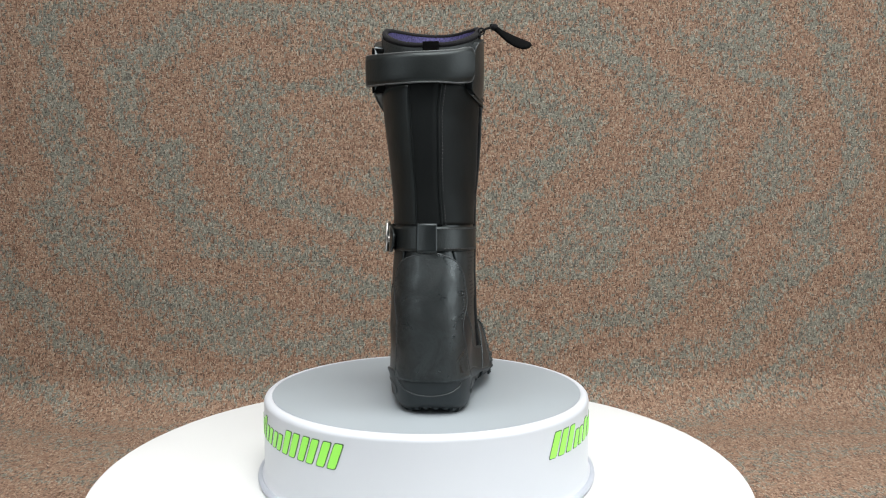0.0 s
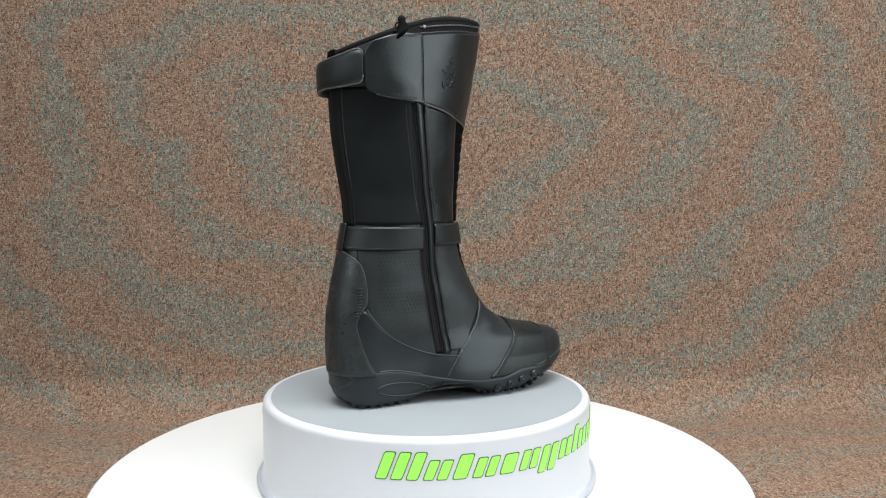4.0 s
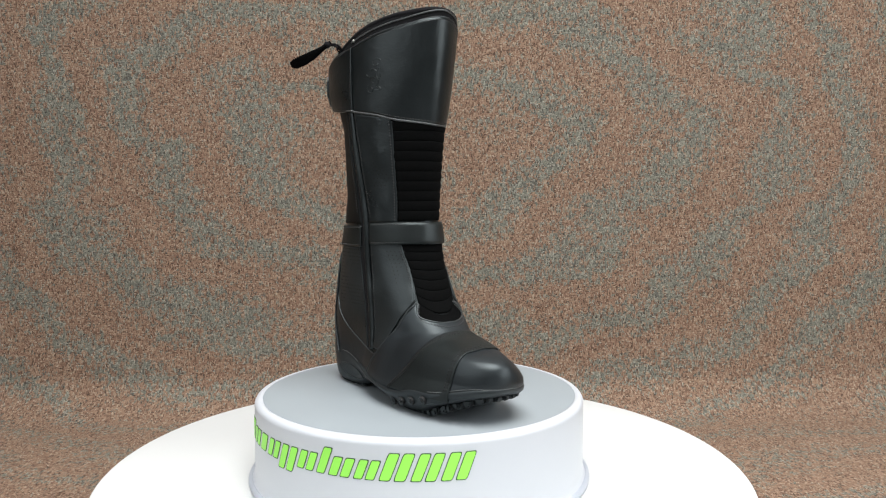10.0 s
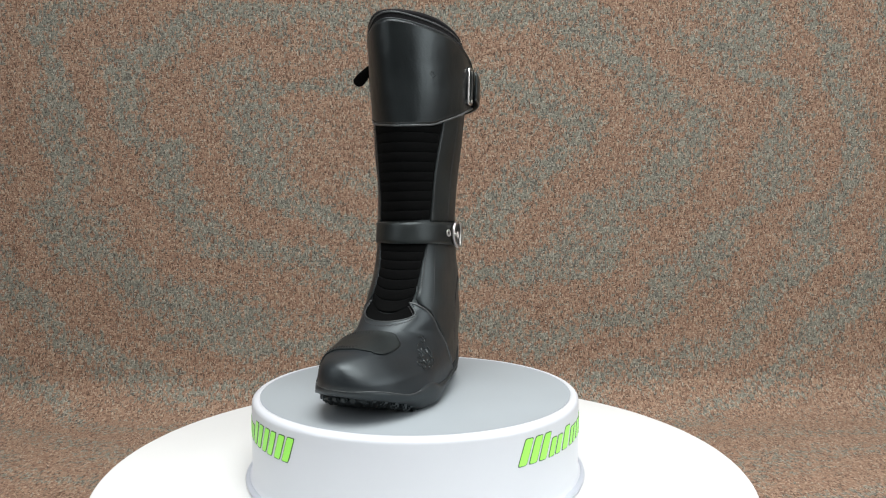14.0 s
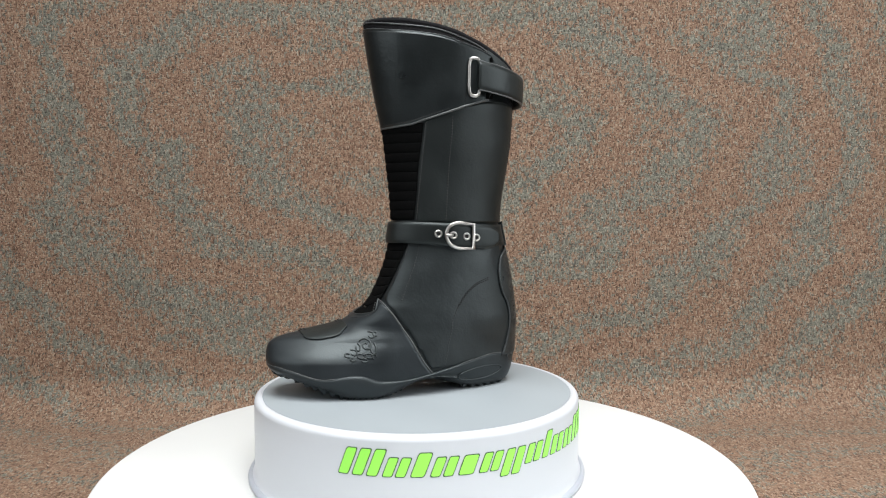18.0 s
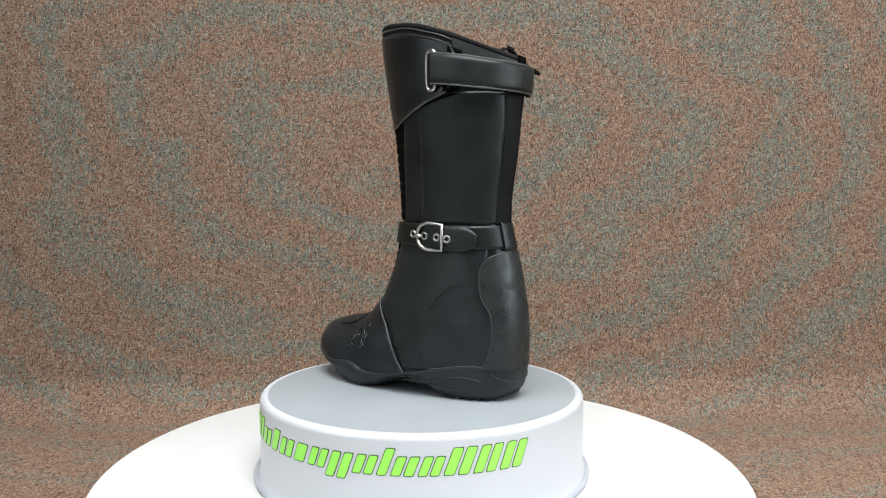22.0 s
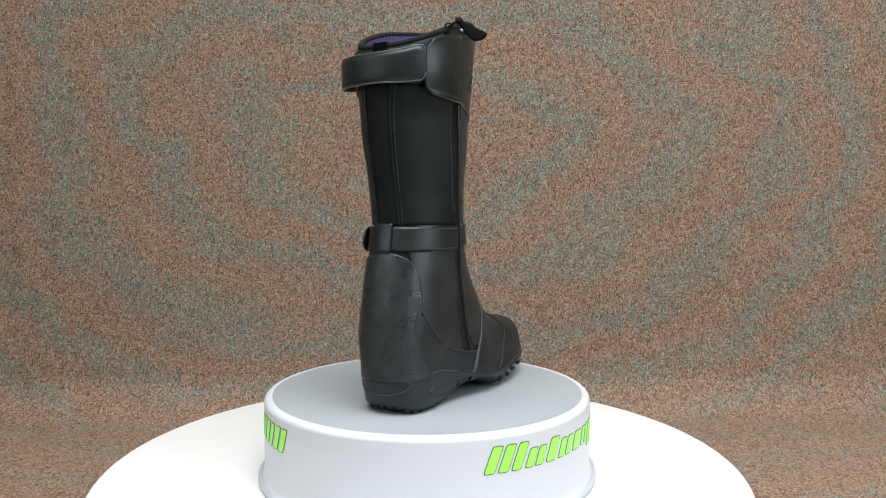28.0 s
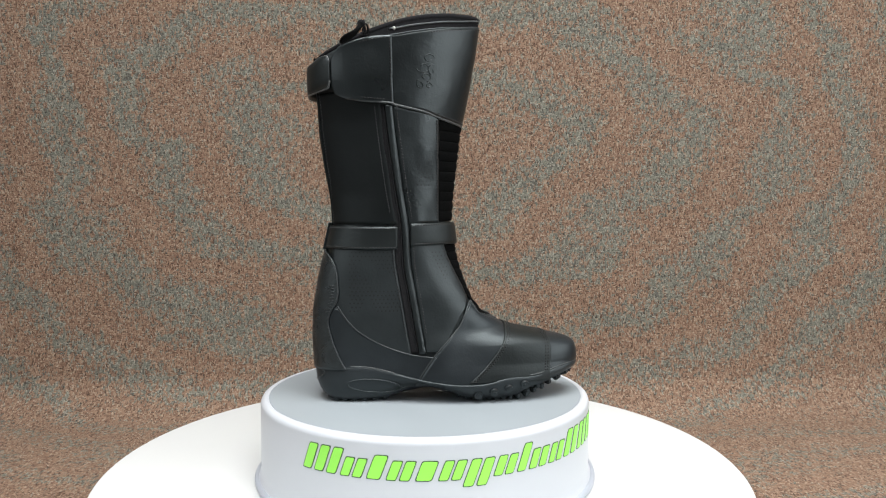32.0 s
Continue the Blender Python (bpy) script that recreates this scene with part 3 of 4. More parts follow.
flap = part("cuff_flap", sheet([r[::-1] for r in FLAP], 34, 30, np.linspace(0.0034, 0.0088, 34)[None, :]), LEATHER, boot, "rounded leather flap closing over the zip")
seam([zp(-0.0120, 0.322), zp(-0.0130, 0.356), zp(-0.0140, 0.389)], 0.0038, flap, mat=DARK_HOLE)
seam([zp(-0.018, 0.3245), zp(-0.039, 0.3270), zp(-0.057, 0.3315), zp(-0.0655, 0.338), zp(-0.0680, 0.350), zp(-0.0675, 0.366), zp(-0.062, 0.375), zp(-0.040, 0.3835), zp(-0.018, 0.3875)], 0.0062, flap)
part("piping", cord(CUFF_LOW, 0.0012, cuff_lift(120, -0.0003), 120), BRIGHT_PIPING, cuff, "thin grey-black piping")
part("piping", cord([zp(-0.058, 0.3275), zp(-0.039, 0.3235), zp(-0.0095, 0.3205)], 0.0010, 0.0040, 40), BRIGHT_PIPING, flap, "thin grey-black piping")
part("piping", cord(CUFF_TOP, 0.0008, cuff_lift(120, -0.0002), 120), PIPING, cuff, "thin grey-black piping")
part("piping", cord([(u, z + 0.0068) for u, z in CUFF_TOP], 0.0008, 0.0013, 120), BRIGHT_PIPING, cuff, "thin grey-black piping")
seam([(u, z - 0.0030) for u, z in CUFF_TOP[1:]], 0.0023, cuff)
seam([(u, z + 0.0032) for u, z in CUFF_LOW[1:]], 0.0023, cuff)
seam([ou(-0.0105, 0.329), ou(-0.0125, 0.356), ou(-0.0125, 0.384)], 0.0048, cuff, mat=DARK_HOLE)
# raised emblem on the cuff: plain curls, one above the other
for y, z, a, b, turn0 in ((0.028, 0.3690, 0.0060, 0.0050, 0.4), (0.022, 0.3600, 0.0075, 0.0060, 3.4), (0.031, 0.3570, 0.0040, 0.0062, 1.2), (0.024, 0.3500, 0.0062, 0.0046, 5.0), (0.019, 0.3420, 0.0042, 0.0052, 2.2), (0.028, 0.3410, 0.0036, 0.0030, 0.0)):
    ring = [zp(y + a * math.cos(k + turn0) * (1.1 - 0.13 * k), z + b * math.sin(k + turn0) * (1.1 - 0.13 * k)) for k in np.linspace(0, 5.6, 25)]
    part("embossing", cord(ring, 0.00055, 0.0020, 24), LEATHER, cuff)

# ---- calf closure strap with its ring ----
def band(low, high, nu, outer, inner_off):
    """A strap with thickness that may stand off the upper: edges low and high, offsets along it."""
    lo, hi = even(low, nu), even(high, nu)
    v = np.linspace(0, 1, 7)[:, None]
    u = lo[None, :, 0] * (1 - v) + hi[None, :, 0] * v
    z = lo[None, :, 1] * (1 - v) + hi[None, :, 1] * v
    o, i = spline(outer, nu).ravel(), spline(inner_off, nu).ravel()
    out = surf(u, z, np.broadcast_to(o, u.shape) - 0.0006 * (np.abs(2 * v - 1) > 0.99))
    back = surf(u, z, np.broadcast_to(i, u.shape))
    ring = np.concatenate([out, back[::-1]], 0)
    n = ring.shape[0]
    faces = grid_faces(n, nu)
    faces += [((n - 1) * nu + k, (n - 1) * nu + k + 1, k + 1, k) for k in range(nu - 1)]
    faces += [tuple(j * nu for j in range(n)), tuple(j * nu + nu - 1 for j in range(n))[::-1]]
    if u[0, 0] < u[0, -1]:
        faces = [f[::-1] for f in faces]
    return ring.reshape(-1, 3), faces


STRAP_LOW = [ou(-0.0215, 0.3420), ou(-0.055, 0.3365), ou(-0.080, 0.3335), (-1.0, 0.3335), (-1.12, 0.3355), (-1.18, 0.3375), (-1.220, 0.3395), (-1.234, 0.3450)]
STRAP_TOP = [ou(-0.0215, 0.3730), ou(-0.055, 0.3668), ou(-0.080, 0.3625), (-1.0, 0.3622), (-1.12, 0.3650), (-1.18, 0.3685), (-1.220, 0.3690), (-1.234, 0.3635)]
STAND = [[0.0165], [0.0200], [0.0168], [0.0120], [0.0100], [0.0112]]
strap = part("calf_strap", band(STRAP_LOW, STRAP_TOP, 64, STAND, [[a - 0.0032] for a, in STAND]), OUTER, boot, "hook-and-loop leather strap round the calf")
part("piping", cord(STRAP_TOP, 0.0009, spline(STAND, 90).ravel() - 0.0012, 90), BRIGHT_PIPING, strap)
part("piping", cord(STRAP_LOW, 0.0009, spline(STAND, 90).ravel() - 0.0012, 90), BRIGHT_PIPING, strap)
q = np.linspace(0, 2 * np.pi, 49)[:-1]
cy, cz, hy, hz = -0.0195, 0.3563, 0.0056, 0.0205
ry = cy + hy * np.sign(np.cos(q)) * np.abs(np.cos(q)) ** 0.55
rz = cz + hz * np.sign(np.sin(q)) * np.abs(np.sin(q)) ** 0.45
ring_uv = [ou(a, b) for a, b in zip(ry, rz)]
part("strap_ring", tube(surf([a for a, _ in ring_uv], [b for _, b in ring_uv], 0.0086 - 0.28 * (ry - cy)), 0.0018, 8, True), CHROME, boot, "polished nickel loop")
part("strap_tab", sheet([[ou(-0.0135, 0.338), ou(-0.024, 0.340)], [ou(-0.0135, 0.378), ou(-0.024, 0.376)]], 8, 16, np.linspace(0.0062, 0.0092, 8)[None, :]), LEATHER, boot, "stitched leather tab holding the loop")

# added sheet: darkens the raised cuff end, whose wall would mirror the ceiling light
END_COVER = [[ou(-0.0335, 0.3335), ou(-0.040, 0.3345), ou(-0.048, 0.3360)], [ou(-0.0345, 0.345), ou(-0.042, 0.345), ou(-0.050, 0.346)], [ou(-0.0375, 0.362), ou(-0.044, 0.362), ou(-0.052, 0.362)], [ou(-0.0380, 0.3795), ou(-0.044, 0.3780), ou(-0.051, 0.3755)]]
part("cuff_end_cover", sheet(END_COVER, 16, 20, np.linspace(0.0122, 0.0010, 16)[None, :]), STRETCH, boot, "added black sheet that darkens the cuff end")

# ---- ribbed stretch panels ----
UP_L = along(1, [(0.0405, 0.1960), (0.0400, 0.225), (0.0395, 0.265), (0.0395, 0.306)])
UP_R = along(-1, [(0.0400, 0.1975), (0.0380, 0.225), (0.0350, 0.265), (0.0325, 0.306)])


def ribs(left, right, n, name, label):
    lo, hi = spline(left, n * 8 + 1), spline(right, n * 8 + 1)
    panel = part(name, sheet([[lo[k], (0.0, (lo[k][1] + hi[k][1]) / 2 - sag(k / (8 * n))), hi[k]] for k in range(0, n * 8 + 1, 4)], 30, n * 4, 0.0004), STRETCH, boot, label)
    for r in range(n):
        rows = [[lo[k], (0.0, (lo[k][1] + hi[k][1]) / 2 - sag(k / (8 * n))), hi[k]] for k in range(r * 8, r * 8 + 9)]
        bulge = 0.0012 + 0.0014 * np.sqrt(np.maximum(np.sin(np.pi * np.linspace(0.02, 0.98, 11)), 0))
        across = 0.35 + 0.65 * np.sqrt(np.sin(np.pi * np.linspace(0.04, 0.96, 30)))
        part("rib", sheet(rows, 30, 11, bulge[:, None] * across[None, :], 0.0011), STRETCH, panel)


def sag(f):
    return 0.0


ribs(UP_L, UP_R, 10, "shin_stretch_panel", "ribbed black stretch fabric over the shin")
LOW_L = along(1, [(0.0765, 0.1065), (0.0680, 0.122), (0.0590, 0.140), (0.0500, 0.158), (0.0450, 0.1715)])
LOW_R = along(-1, [(0.0785, 0.1045), (0.0690, 0.122), (0.0600, 0.140), (0.0520, 0.158), (0.0475, 0.1715)])


def sag(f):
    return 0.0090 * (1 - f) ** 2


ribs(LOW_L, LOW_R, 7, "instep_stretch_panel", "ribbed black stretch fabric over the instep")

part("gore", sheet([[LOW_L[6], (0.0, 0.0950), LOW_R[6]], [zp(0.0775, 0.1060), zp(0.0830, 0.0970), (0.0, 0.0905), ou(0.0840, 0.0965), ou(0.0800, 0.1050)], [zp(0.0775, 0.1020), zp(0.0860, 0.0900), (0.0, 0.0845), ou(0.0870, 0.0895), ou(0.0800, 0.1010)]], 40, 12, 0.0010), STRETCH, boot, "black stretch fabric tucked under the vamp")

# ---- shaft panels ----
ZIP = [(0.018, 0.053), (0.014, 0.076), (0.0075, 0.115), (0.0015, 0.150), (-0.0010, 0.192), (-0.0075, 0.234), (-0.0145, 0.285), (-0.0185, 0.3195)]
zip_line = along(1, ZIP, 50)


def shifted(path, dy):
    out = []
    for u, z in path:
        x, y = section(u, z)
        out.append(at(1 if u > 0 else -1, float(y) + dy, z))
    return out


front_edge = shifted(zip_line, 0.0075)
UPZ, LOZ = np.linspace(0.194, 0.306, 12), np.linspace(0.055, 0.172, 18)
zy = lambda z: float(np.interp(z, [p[1] for p in ZIP], [p[0] for p in ZIP]))
shin = part("shin_panel", sheet([[zp(zy(z) + 0.0085, z), zp(0.0400, z)] for z in UPZ] + [[zp(-0.0085, 0.3185), zp(0.0395, 0.309)]], 26, 40, 0.0018 + rumple(40, 26, 0.0008, 5, 6, 4)), LEATHER, boot, "perforated leather panel beside the zip")
low_y = lambda z: float(np.interp(z, [0.049, 0.067, 0.082, 0.1005, 0.108, 0.122, 0.140, 0.158, 0.172], [0.0395, 0.0490, 0.0577, 0.0695, 0.0730, 0.0680, 0.0590, 0.0500, 0.0450]))
ank = part("ankle_panel", sheet([[zp(zy(z) + 0.0085, z), zp(low_y(z), z)] for z in LOZ], 26, 50, 0.0016 + rumple(50, 26, 0.0005, 8, 7, 4)), QUARTER, boot, "perforated leather ankle panel")
seam(shifted(along(1, [(0.0400, 0.196), (0.0400, 0.250), (0.0395, 0.306)]), -0.0022), 0.0024, shin)
seam(shifted(along(1, [(0.0680, 0.122), (0.0590, 0.140), (0.0500, 0.158), (0.0450, 0.1715)]), -0.0022), 0.0016, ank)
seam(shifted(zip_line[27:], 0.0115), 0.0024, shin)
seam(shifted(zip_line[4:24], 0.0115), 0.0016, ank)
part("zip_flap", sheet([[a, b] for a, b in zip(zip_line, front_edge)], 8, 90, np.array([0.0028, 0.0036, 0.0038, 0.0036, 0.0034, 0.0030, 0.0024, 0.0018])), LEATHER, boot, "narrow leather flap along the side zip")
back_tape = shifted(zip_line, -0.0085)
ztape = part("zip_tape", sheet([[a, b] for a, b in zip(back_tape, zip_line)], 8, 70, 0.0009), KNIT, boot, "black side zip")
part("zip_teeth", cord(shifted(zip_line, -0.0014), 0.0010, 0.0011, 90), KNIT, ztape)
rear_ank = part("rear_ankle_panel", sheet([[zp(zy(z) - 0.0092, z), zp((zy(z) - 0.083) / 2, z), zp(-0.074, z)] for z in np.linspace(0.052, 0.167, 16)], 30, 50, 0.0012 + rumple(50, 30, 0.0004, 20, 7, 5)), QUARTER, boot, "perforated leather panel behind the zip")
seam(shifted(back_tape[4:24], -0.0026), 0.0014, rear_ank, mat=DARK_HOLE)
calf = part("calf_panel", sheet([[zp(-0.0055, 0.193), zp(-0.045, 0.193), (1.0 - 0.070, 0.193)], [zp(-0.0135, 0.240), zp(-0.045, 0.240), (1.0 - 0.074, 0.240)], [zp(-0.0205, 0.285), zp(-0.050, 0.285), (1.0 - 0.074, 0.285)], [zp(-0.026, 0.332), zp(-0.055, 0.334), (1.0 - 0.070, 0.334)]], 26, 40, 0.0014 + rumple(40, 26, 0.0005, 11, 6, 5)), MATT_LEATHER, boot, "soft matt black leather calf panel")
seam(shifted(back_tape[28:], -0.0022), 0.0014, calf)
GUS = [[(1.0 - 0.070, 0.192), (1.0, 0.192), (1.0 + 0.105, 0.192)], [(1.0 - 0.074, 0.26), (1.0, 0.26), (1.0 + 0.112, 0.26)], [(1.0 - 0.070, 0.336), (1.0, 0.336), (1.0 + 0.112, 0.336)]]
gus = part("calf_gusset", sheet(GUS, 20, 40, 0.0007), GUSSET, boot, "black elastic gusset down the back")
part("welt", cord([r[0] for r in GUS], 0.0014, 0.0010), MATT_LEATHER, gus)
part("welt", cord([r[2] for r in GUS], 0.0012, 0.0008), MATT_LEATHER, gus)
seam([(u - 0.028, z) for u, z in [r[0] for r in GUS]], 0.0012, gus)
seam([(u + 0.022, z) for u, z in [r[2] for r in GUS]], 0.0004, gus)
outer_shaft = part("outer_shaft_panel", sheet([[(-1.0 + 0.105, 0.193), ou(-0.03, 0.193), ou(0.0385, 0.194)], [(-1.0 + 0.112, 0.24), ou(-0.03, 0.24), ou(0.0368, 0.24)], [(-1.0 + 0.112, 0.285), ou(-0.03, 0.285), ou(0.0335, 0.285)], [(-1.0 + 0.112, 0.333), ou(-0.036, 0.331), ou(0.0310, 0.3085)]], 30, 40, 0.0014 + rumple(40, 30, 0.0006, 14, 6, 5)), OUTER, boot, "plain leather panel on the outer shaft")
seam(shifted([p for p in UP_R], -0.0026), 0.0014, outer_shaft)
seam([ou(0.006, 0.197), ou(0.004, 0.25), ou(0.002, 0.315)], 0.0014, outer_shaft)
oq_f = lambda z: float(np.interp(z, [0.030, 0.072, 0.107, 0.122, 0.140, 0.158, 0.172], [0.0270, 0.0505, 0.0755, 0.0675, 0.0590, 0.0510, 0.0465]))
oq_b = lambda z: float(np.interp(z, [0.030, 0.072, 0.110, 0.145, 0.172], [-0.074, -0.0790, -0.0770, -0.0690, -0.0680]))
outer_quarter = part("outer_quarter", sheet([[ou(oq_b(z), z), ou((oq_b(z) + oq_f(z)) / 2, z), ou(oq_f(z), z)] for z in np.linspace(0.030, 0.172, 20)], 34, 60, 0.0014 + rumple(60, 34, 0.0005, 17, 7, 6)), QUARTER, boot, "plain leather quarter on the outer ankle")
seam(shifted(LOW_R[10:], -0.0026), 0.0014, outer_quarter, 1)
seam([ou(0.036, 0.168), ou(0.046, 0.135), ou(0.0585, 0.105)], 0.0014, outer_quarter)
seam([ou(-0.0480, 0.1300), ou(-0.0330, 0.1250), ou(-0.0190, 0.1150), ou(-0.0070, 0.1000)], 0.0014, outer_quarter, 2, 0.0024, DARK_HOLE)
seam([ou(-0.0070, 0.0985), ou(0.0010, 0.0800), ou(0.0050, 0.0600), ou(0.0075, 0.0456), ou(0.0117, 0.0283)], 0.0014, outer_quarter)

# perforations in the zip-side panels
verts, faces = [], []
for z in np.arange(0.100, 0.166, 0.0042):
    for y in np.arange(-0.056, -0.004, 0.0042):
        u, zz = zp(y + 0.0021 * (round(z / 0.0042) % 2), z)
        c = surf(u, zz, 0.00135)
        a = Vector(surf(u, zz, 0.0023) - c).normalized()
        s = a.orthogonal().normalized()
        w = a.cross(s)
        b = len(verts)
        verts += [Vector(c) + s * (0.0008 * math.cos(k * math.pi / 3)) + w * (0.0008 * math.sin(k * math.pi / 3)) for k in range(6)]
        faces.append(tuple(range(b, b + 6)))
tagged(part("perforation", (verts, faces), DARK_HOLE, boot, "rows of fine punched holes"), kind="stuff")
verts, faces = [], []
for lo_z, hi_z, y0, y1 in ((0.202, 0.306, 0.016, 0.034), (0.095, 0.166, 0.026, 0.050)):
    for z in np.arange(lo_z, hi_z, 0.0042):
        for y in np.arange(y0, y1, 0.0042):
            u, zz = zp(y + 0.0021 * (round(z / 0.0042) % 2), z)
            c = surf(u, zz, 0.00155)
            a = Vector(surf(u, zz, 0.0025) - c).normalized()
            s = a.orthogonal().normalized()
            w = a.cross(s)
            b = len(verts)
            verts += [Vector(c) + s * (0.0007 * math.cos(k * math.pi / 3)) + w * (0.0007 * math.sin(k * math.pi / 3)) for k in range(6)]
            faces.append(tuple(range(b, b + 6)))
tagged(part("perforation", (verts, faces), DARK_HOLE, boot, "rows of fine punched holes"), kind="stuff")

# ---- ankle band, buckle strap and buckle ----
aband = part("ankle_band", sheet([[zp(-0.0055, 0.1665), zp(-0.045, 0.1665), (1.0, 0.1665), (1.2, 0.1660), (1.33, 0.1660), (1.42, 0.1665)], [zp(-0.0055, 0.1905), zp(-0.045, 0.1905), (1.0, 0.1910), (1.2, 0.1910), (1.33, 0.1910), (1.42, 0.1915)]], 60, 9, 0.0030), OUTER, boot, "leather band behind the ankle")
seam([zp(-0.0075, 0.1685), zp(-0.045, 0.1685), (0.93, 0.1685)], 0.0032, aband)
seam([zp(-0.0075, 0.1885), zp(-0.045, 0.1885), (0.93, 0.1885)], 0.0032, aband)
part("heel_loop", sheet([[(1.0 - 0.03, 0.1645), (1.0 + 0.092, 0.1645)], [(1.0 - 0.03, 0.180), (1.0 + 0.092, 0.180)], [(1.0 - 0.03, 0.1945), (1.0 + 0.092, 0.1945)]], 14, 12, 0.0052), LEATHER, boot, "leather keeper loop at the back")
B_LOW = [zp(0.0085, 0.1695), zp(0.035, 0.1700), zp(0.052, 0.1705), (0.0, 0.1700), ou(0.052, 0.1705), ou(0.030, 0.1695), ou(0.0, 0.1665), ou(-0.028, 0.1640), ou(-0.048, 0.1635), ou(-0.0575, 0.1700)]
B_TOP = [zp(0.0085, 0.1940), zp(0.035, 0.1945), zp(0.052, 0.1950), (0.0, 0.1945), ou(0.052, 0.1952), ou(0.030, 0.1950), ou(0.0, 0.1935), ou(-0.028, 0.1910), ou(-0.048, 0.1890), ou(-0.0575, 0.1815)]
bstrap = part("buckle_strap", band(B_LOW, B_TOP, 110, [[0.0030], [0.0040], [0.0055], [0.0055], [0.0050], [0.0065], [0.0070], [0.0100]], [[0.0008], [0.0014], [0.0030], [0.0030], [0.0024], [0.0036], [0.0040], [0.0070]]), OUTER, boot, "leather ankle strap with a pointed tongue")
seam([zp(0.012, 0.1718), zp(0.035, 0.1722), zp(0.050, 0.1727)], 0.0040, bstrap)
seam([zp(0.012, 0.1918), zp(0.035, 0.1923), zp(0.050, 0.1928)], 0.0040, bstrap)
# D-shaped frame: bowed toward the toe, straight bar behind
q = np.linspace(-math.pi / 2, math.pi / 2, 20)
dy = list(-0.008 + 0.0150 * np.cos(q)) + [-0.0240, -0.0240]
dz = list(0.1800 + 0.0150 * np.sin(q)) + [0.1935, 0.1650]
dz = [z + 0.05 * y for y, z in zip(dy, dz)]
d_uv = [ou(a, b) for a, b in zip(dy, dz)]
buckle = part("buckle", tube(surf([a for a, _ in d_uv], [b for _, b in d_uv], np.full(len(d_uv), 0.0092)), 0.0019, 8, True), CHROME, boot, "polished nickel D-shaped buckle frame")
pr = [ou(0.0080, 0.1803), ou(0.0055, 0.1801), ou(0.0030, 0.1799), ou(0.0, 0.1797)]
part("prong", tube(surf([a for a, _ in pr], [b for _, b in pr], np.array([0.0105, 0.0116, 0.0104, 0.0078])), 0.0016, 8), CHROME, buckle, "nickel prong")
for y, z in ((0.0152, 0.1815), (-0.0010, 0.1799), (-0.0165, 0.1785), (-0.0285, 0.1768)):
    ring = [ou(y + 0.0034 * math.cos(a), z + 0.0034 * math.sin(a)) for a in np.linspace(0, 2 * math.pi, 21)[:-1]]
    eyelet = part("eyelet", tube(surf([a for a, _ in ring], [b for _, b in ring], np.full(20, 0.0072)), 0.0011, 6, True), CHROME, bstrap, "nickel eyelet")
    part("hole", (surf([a for a, _ in ring], [b for _, b in ring], np.full(20, 0.0070)), [tuple(range(20))]), DARK_HOLE, eyelet)

# ---- heel counter, foxing, vamp and toe ----
def bk(x, z):
    """(u, z) of the point at width x on the back."""
    us_b = np.linspace(0.5, 1.0, 200) if x > 0 else np.linspace(1.5, 1.0, 200)
    xs_b = section(us_b, np.full(200, z))[0]
    return float(np.interp(-abs(x), -np.abs(xs_b), us_b)), z


def rear(uz):
    """The same place with u counted past the back."""
    return (uz[0] + 2.0 if uz[0] < 0 else uz[0], uz[1])


HC = [[zp(a, z), (1.0, z), rear(ou(b, z))] for a, b, z in ((-0.0610, -0.0665, 0.036), (-0.0675, -0.0718, 0.048), (-0.0730, -0.0755, 0.062), (-0.0765, -0.0768, 0.074), (-0.0790, -0.0765, 0.088), (-0.0765, -0.0742, 0.098))]
HC += [[zp(-0.0695, 0.111), (1.0, 0.111), bk(-0.0346, 0.111)], [zp(-0.0685, 0.126), (1.0, 0.126), bk(-0.0350, 0.126)], [zp(-0.0698, 0.142), (1.0, 0.143), bk(-0.0334, 0.141)],
       [zp(-0.0738, 0.154), (1.0, 0.1565), bk(-0.0284, 0.154)], [bk(0.0170, 0.1605), (1.0, 0.1640), bk(-0.0175, 0.1605)]]
counter = part("heel_counter", sheet(HC, 40, 48, 0.0032), COUNTER, boot, "moulded black heel counter, scuffed")
edge = [r[0] for r in HC] + [(1.0, 0.1640)] + [r[2] for r in HC[::-1]]
part("piping", cord(edge, 0.0010, 0.0027, 140), PIPING, counter)
bars = [tube(surf(np.array([zp(float(np.interp(z, [0.098, 0.111, 0.126], [-0.0772, -0.0722, -0.0714])), z)[0], zp(float(np.interp(z, [0.098, 0.111, 0.126], [-0.0815, -0.0768, -0.0758])), z - 0.001)[0]]), np.array([z, z - 0.001]), np.array([0.0036, 0.0036])), 0.00045, 5) for z in np.linspace(0.099, 0.127, 10)]
verts, faces = [], []
for v, f in bars:
    faces += [tuple(k + len(verts) for k in q) for q in f]
    verts += [tuple(p) for p in v]
part("stitching", (verts, faces), PIPING, counter, "ladder of pale cross stitches")
foxing = part("zip_side_foxing", sheet([[zp(-0.072, 0.034), zp(-0.02, 0.030), zp(0.034, 0.022)], [zp(-0.0800, 0.066), zp(-0.034, 0.048), zp(0.039, 0.036)], [zp(-0.0800, 0.1020), zp(-0.0690, 0.1030), zp(-0.0563, 0.0865), zp(-0.0410, 0.0733), zp(-0.0186, 0.0610), zp(0.0065, 0.0525), zp(0.0450, 0.0482)]], 40, 24, 0.0016), SMOOTH, boot, "smooth leather foxing below the zip")
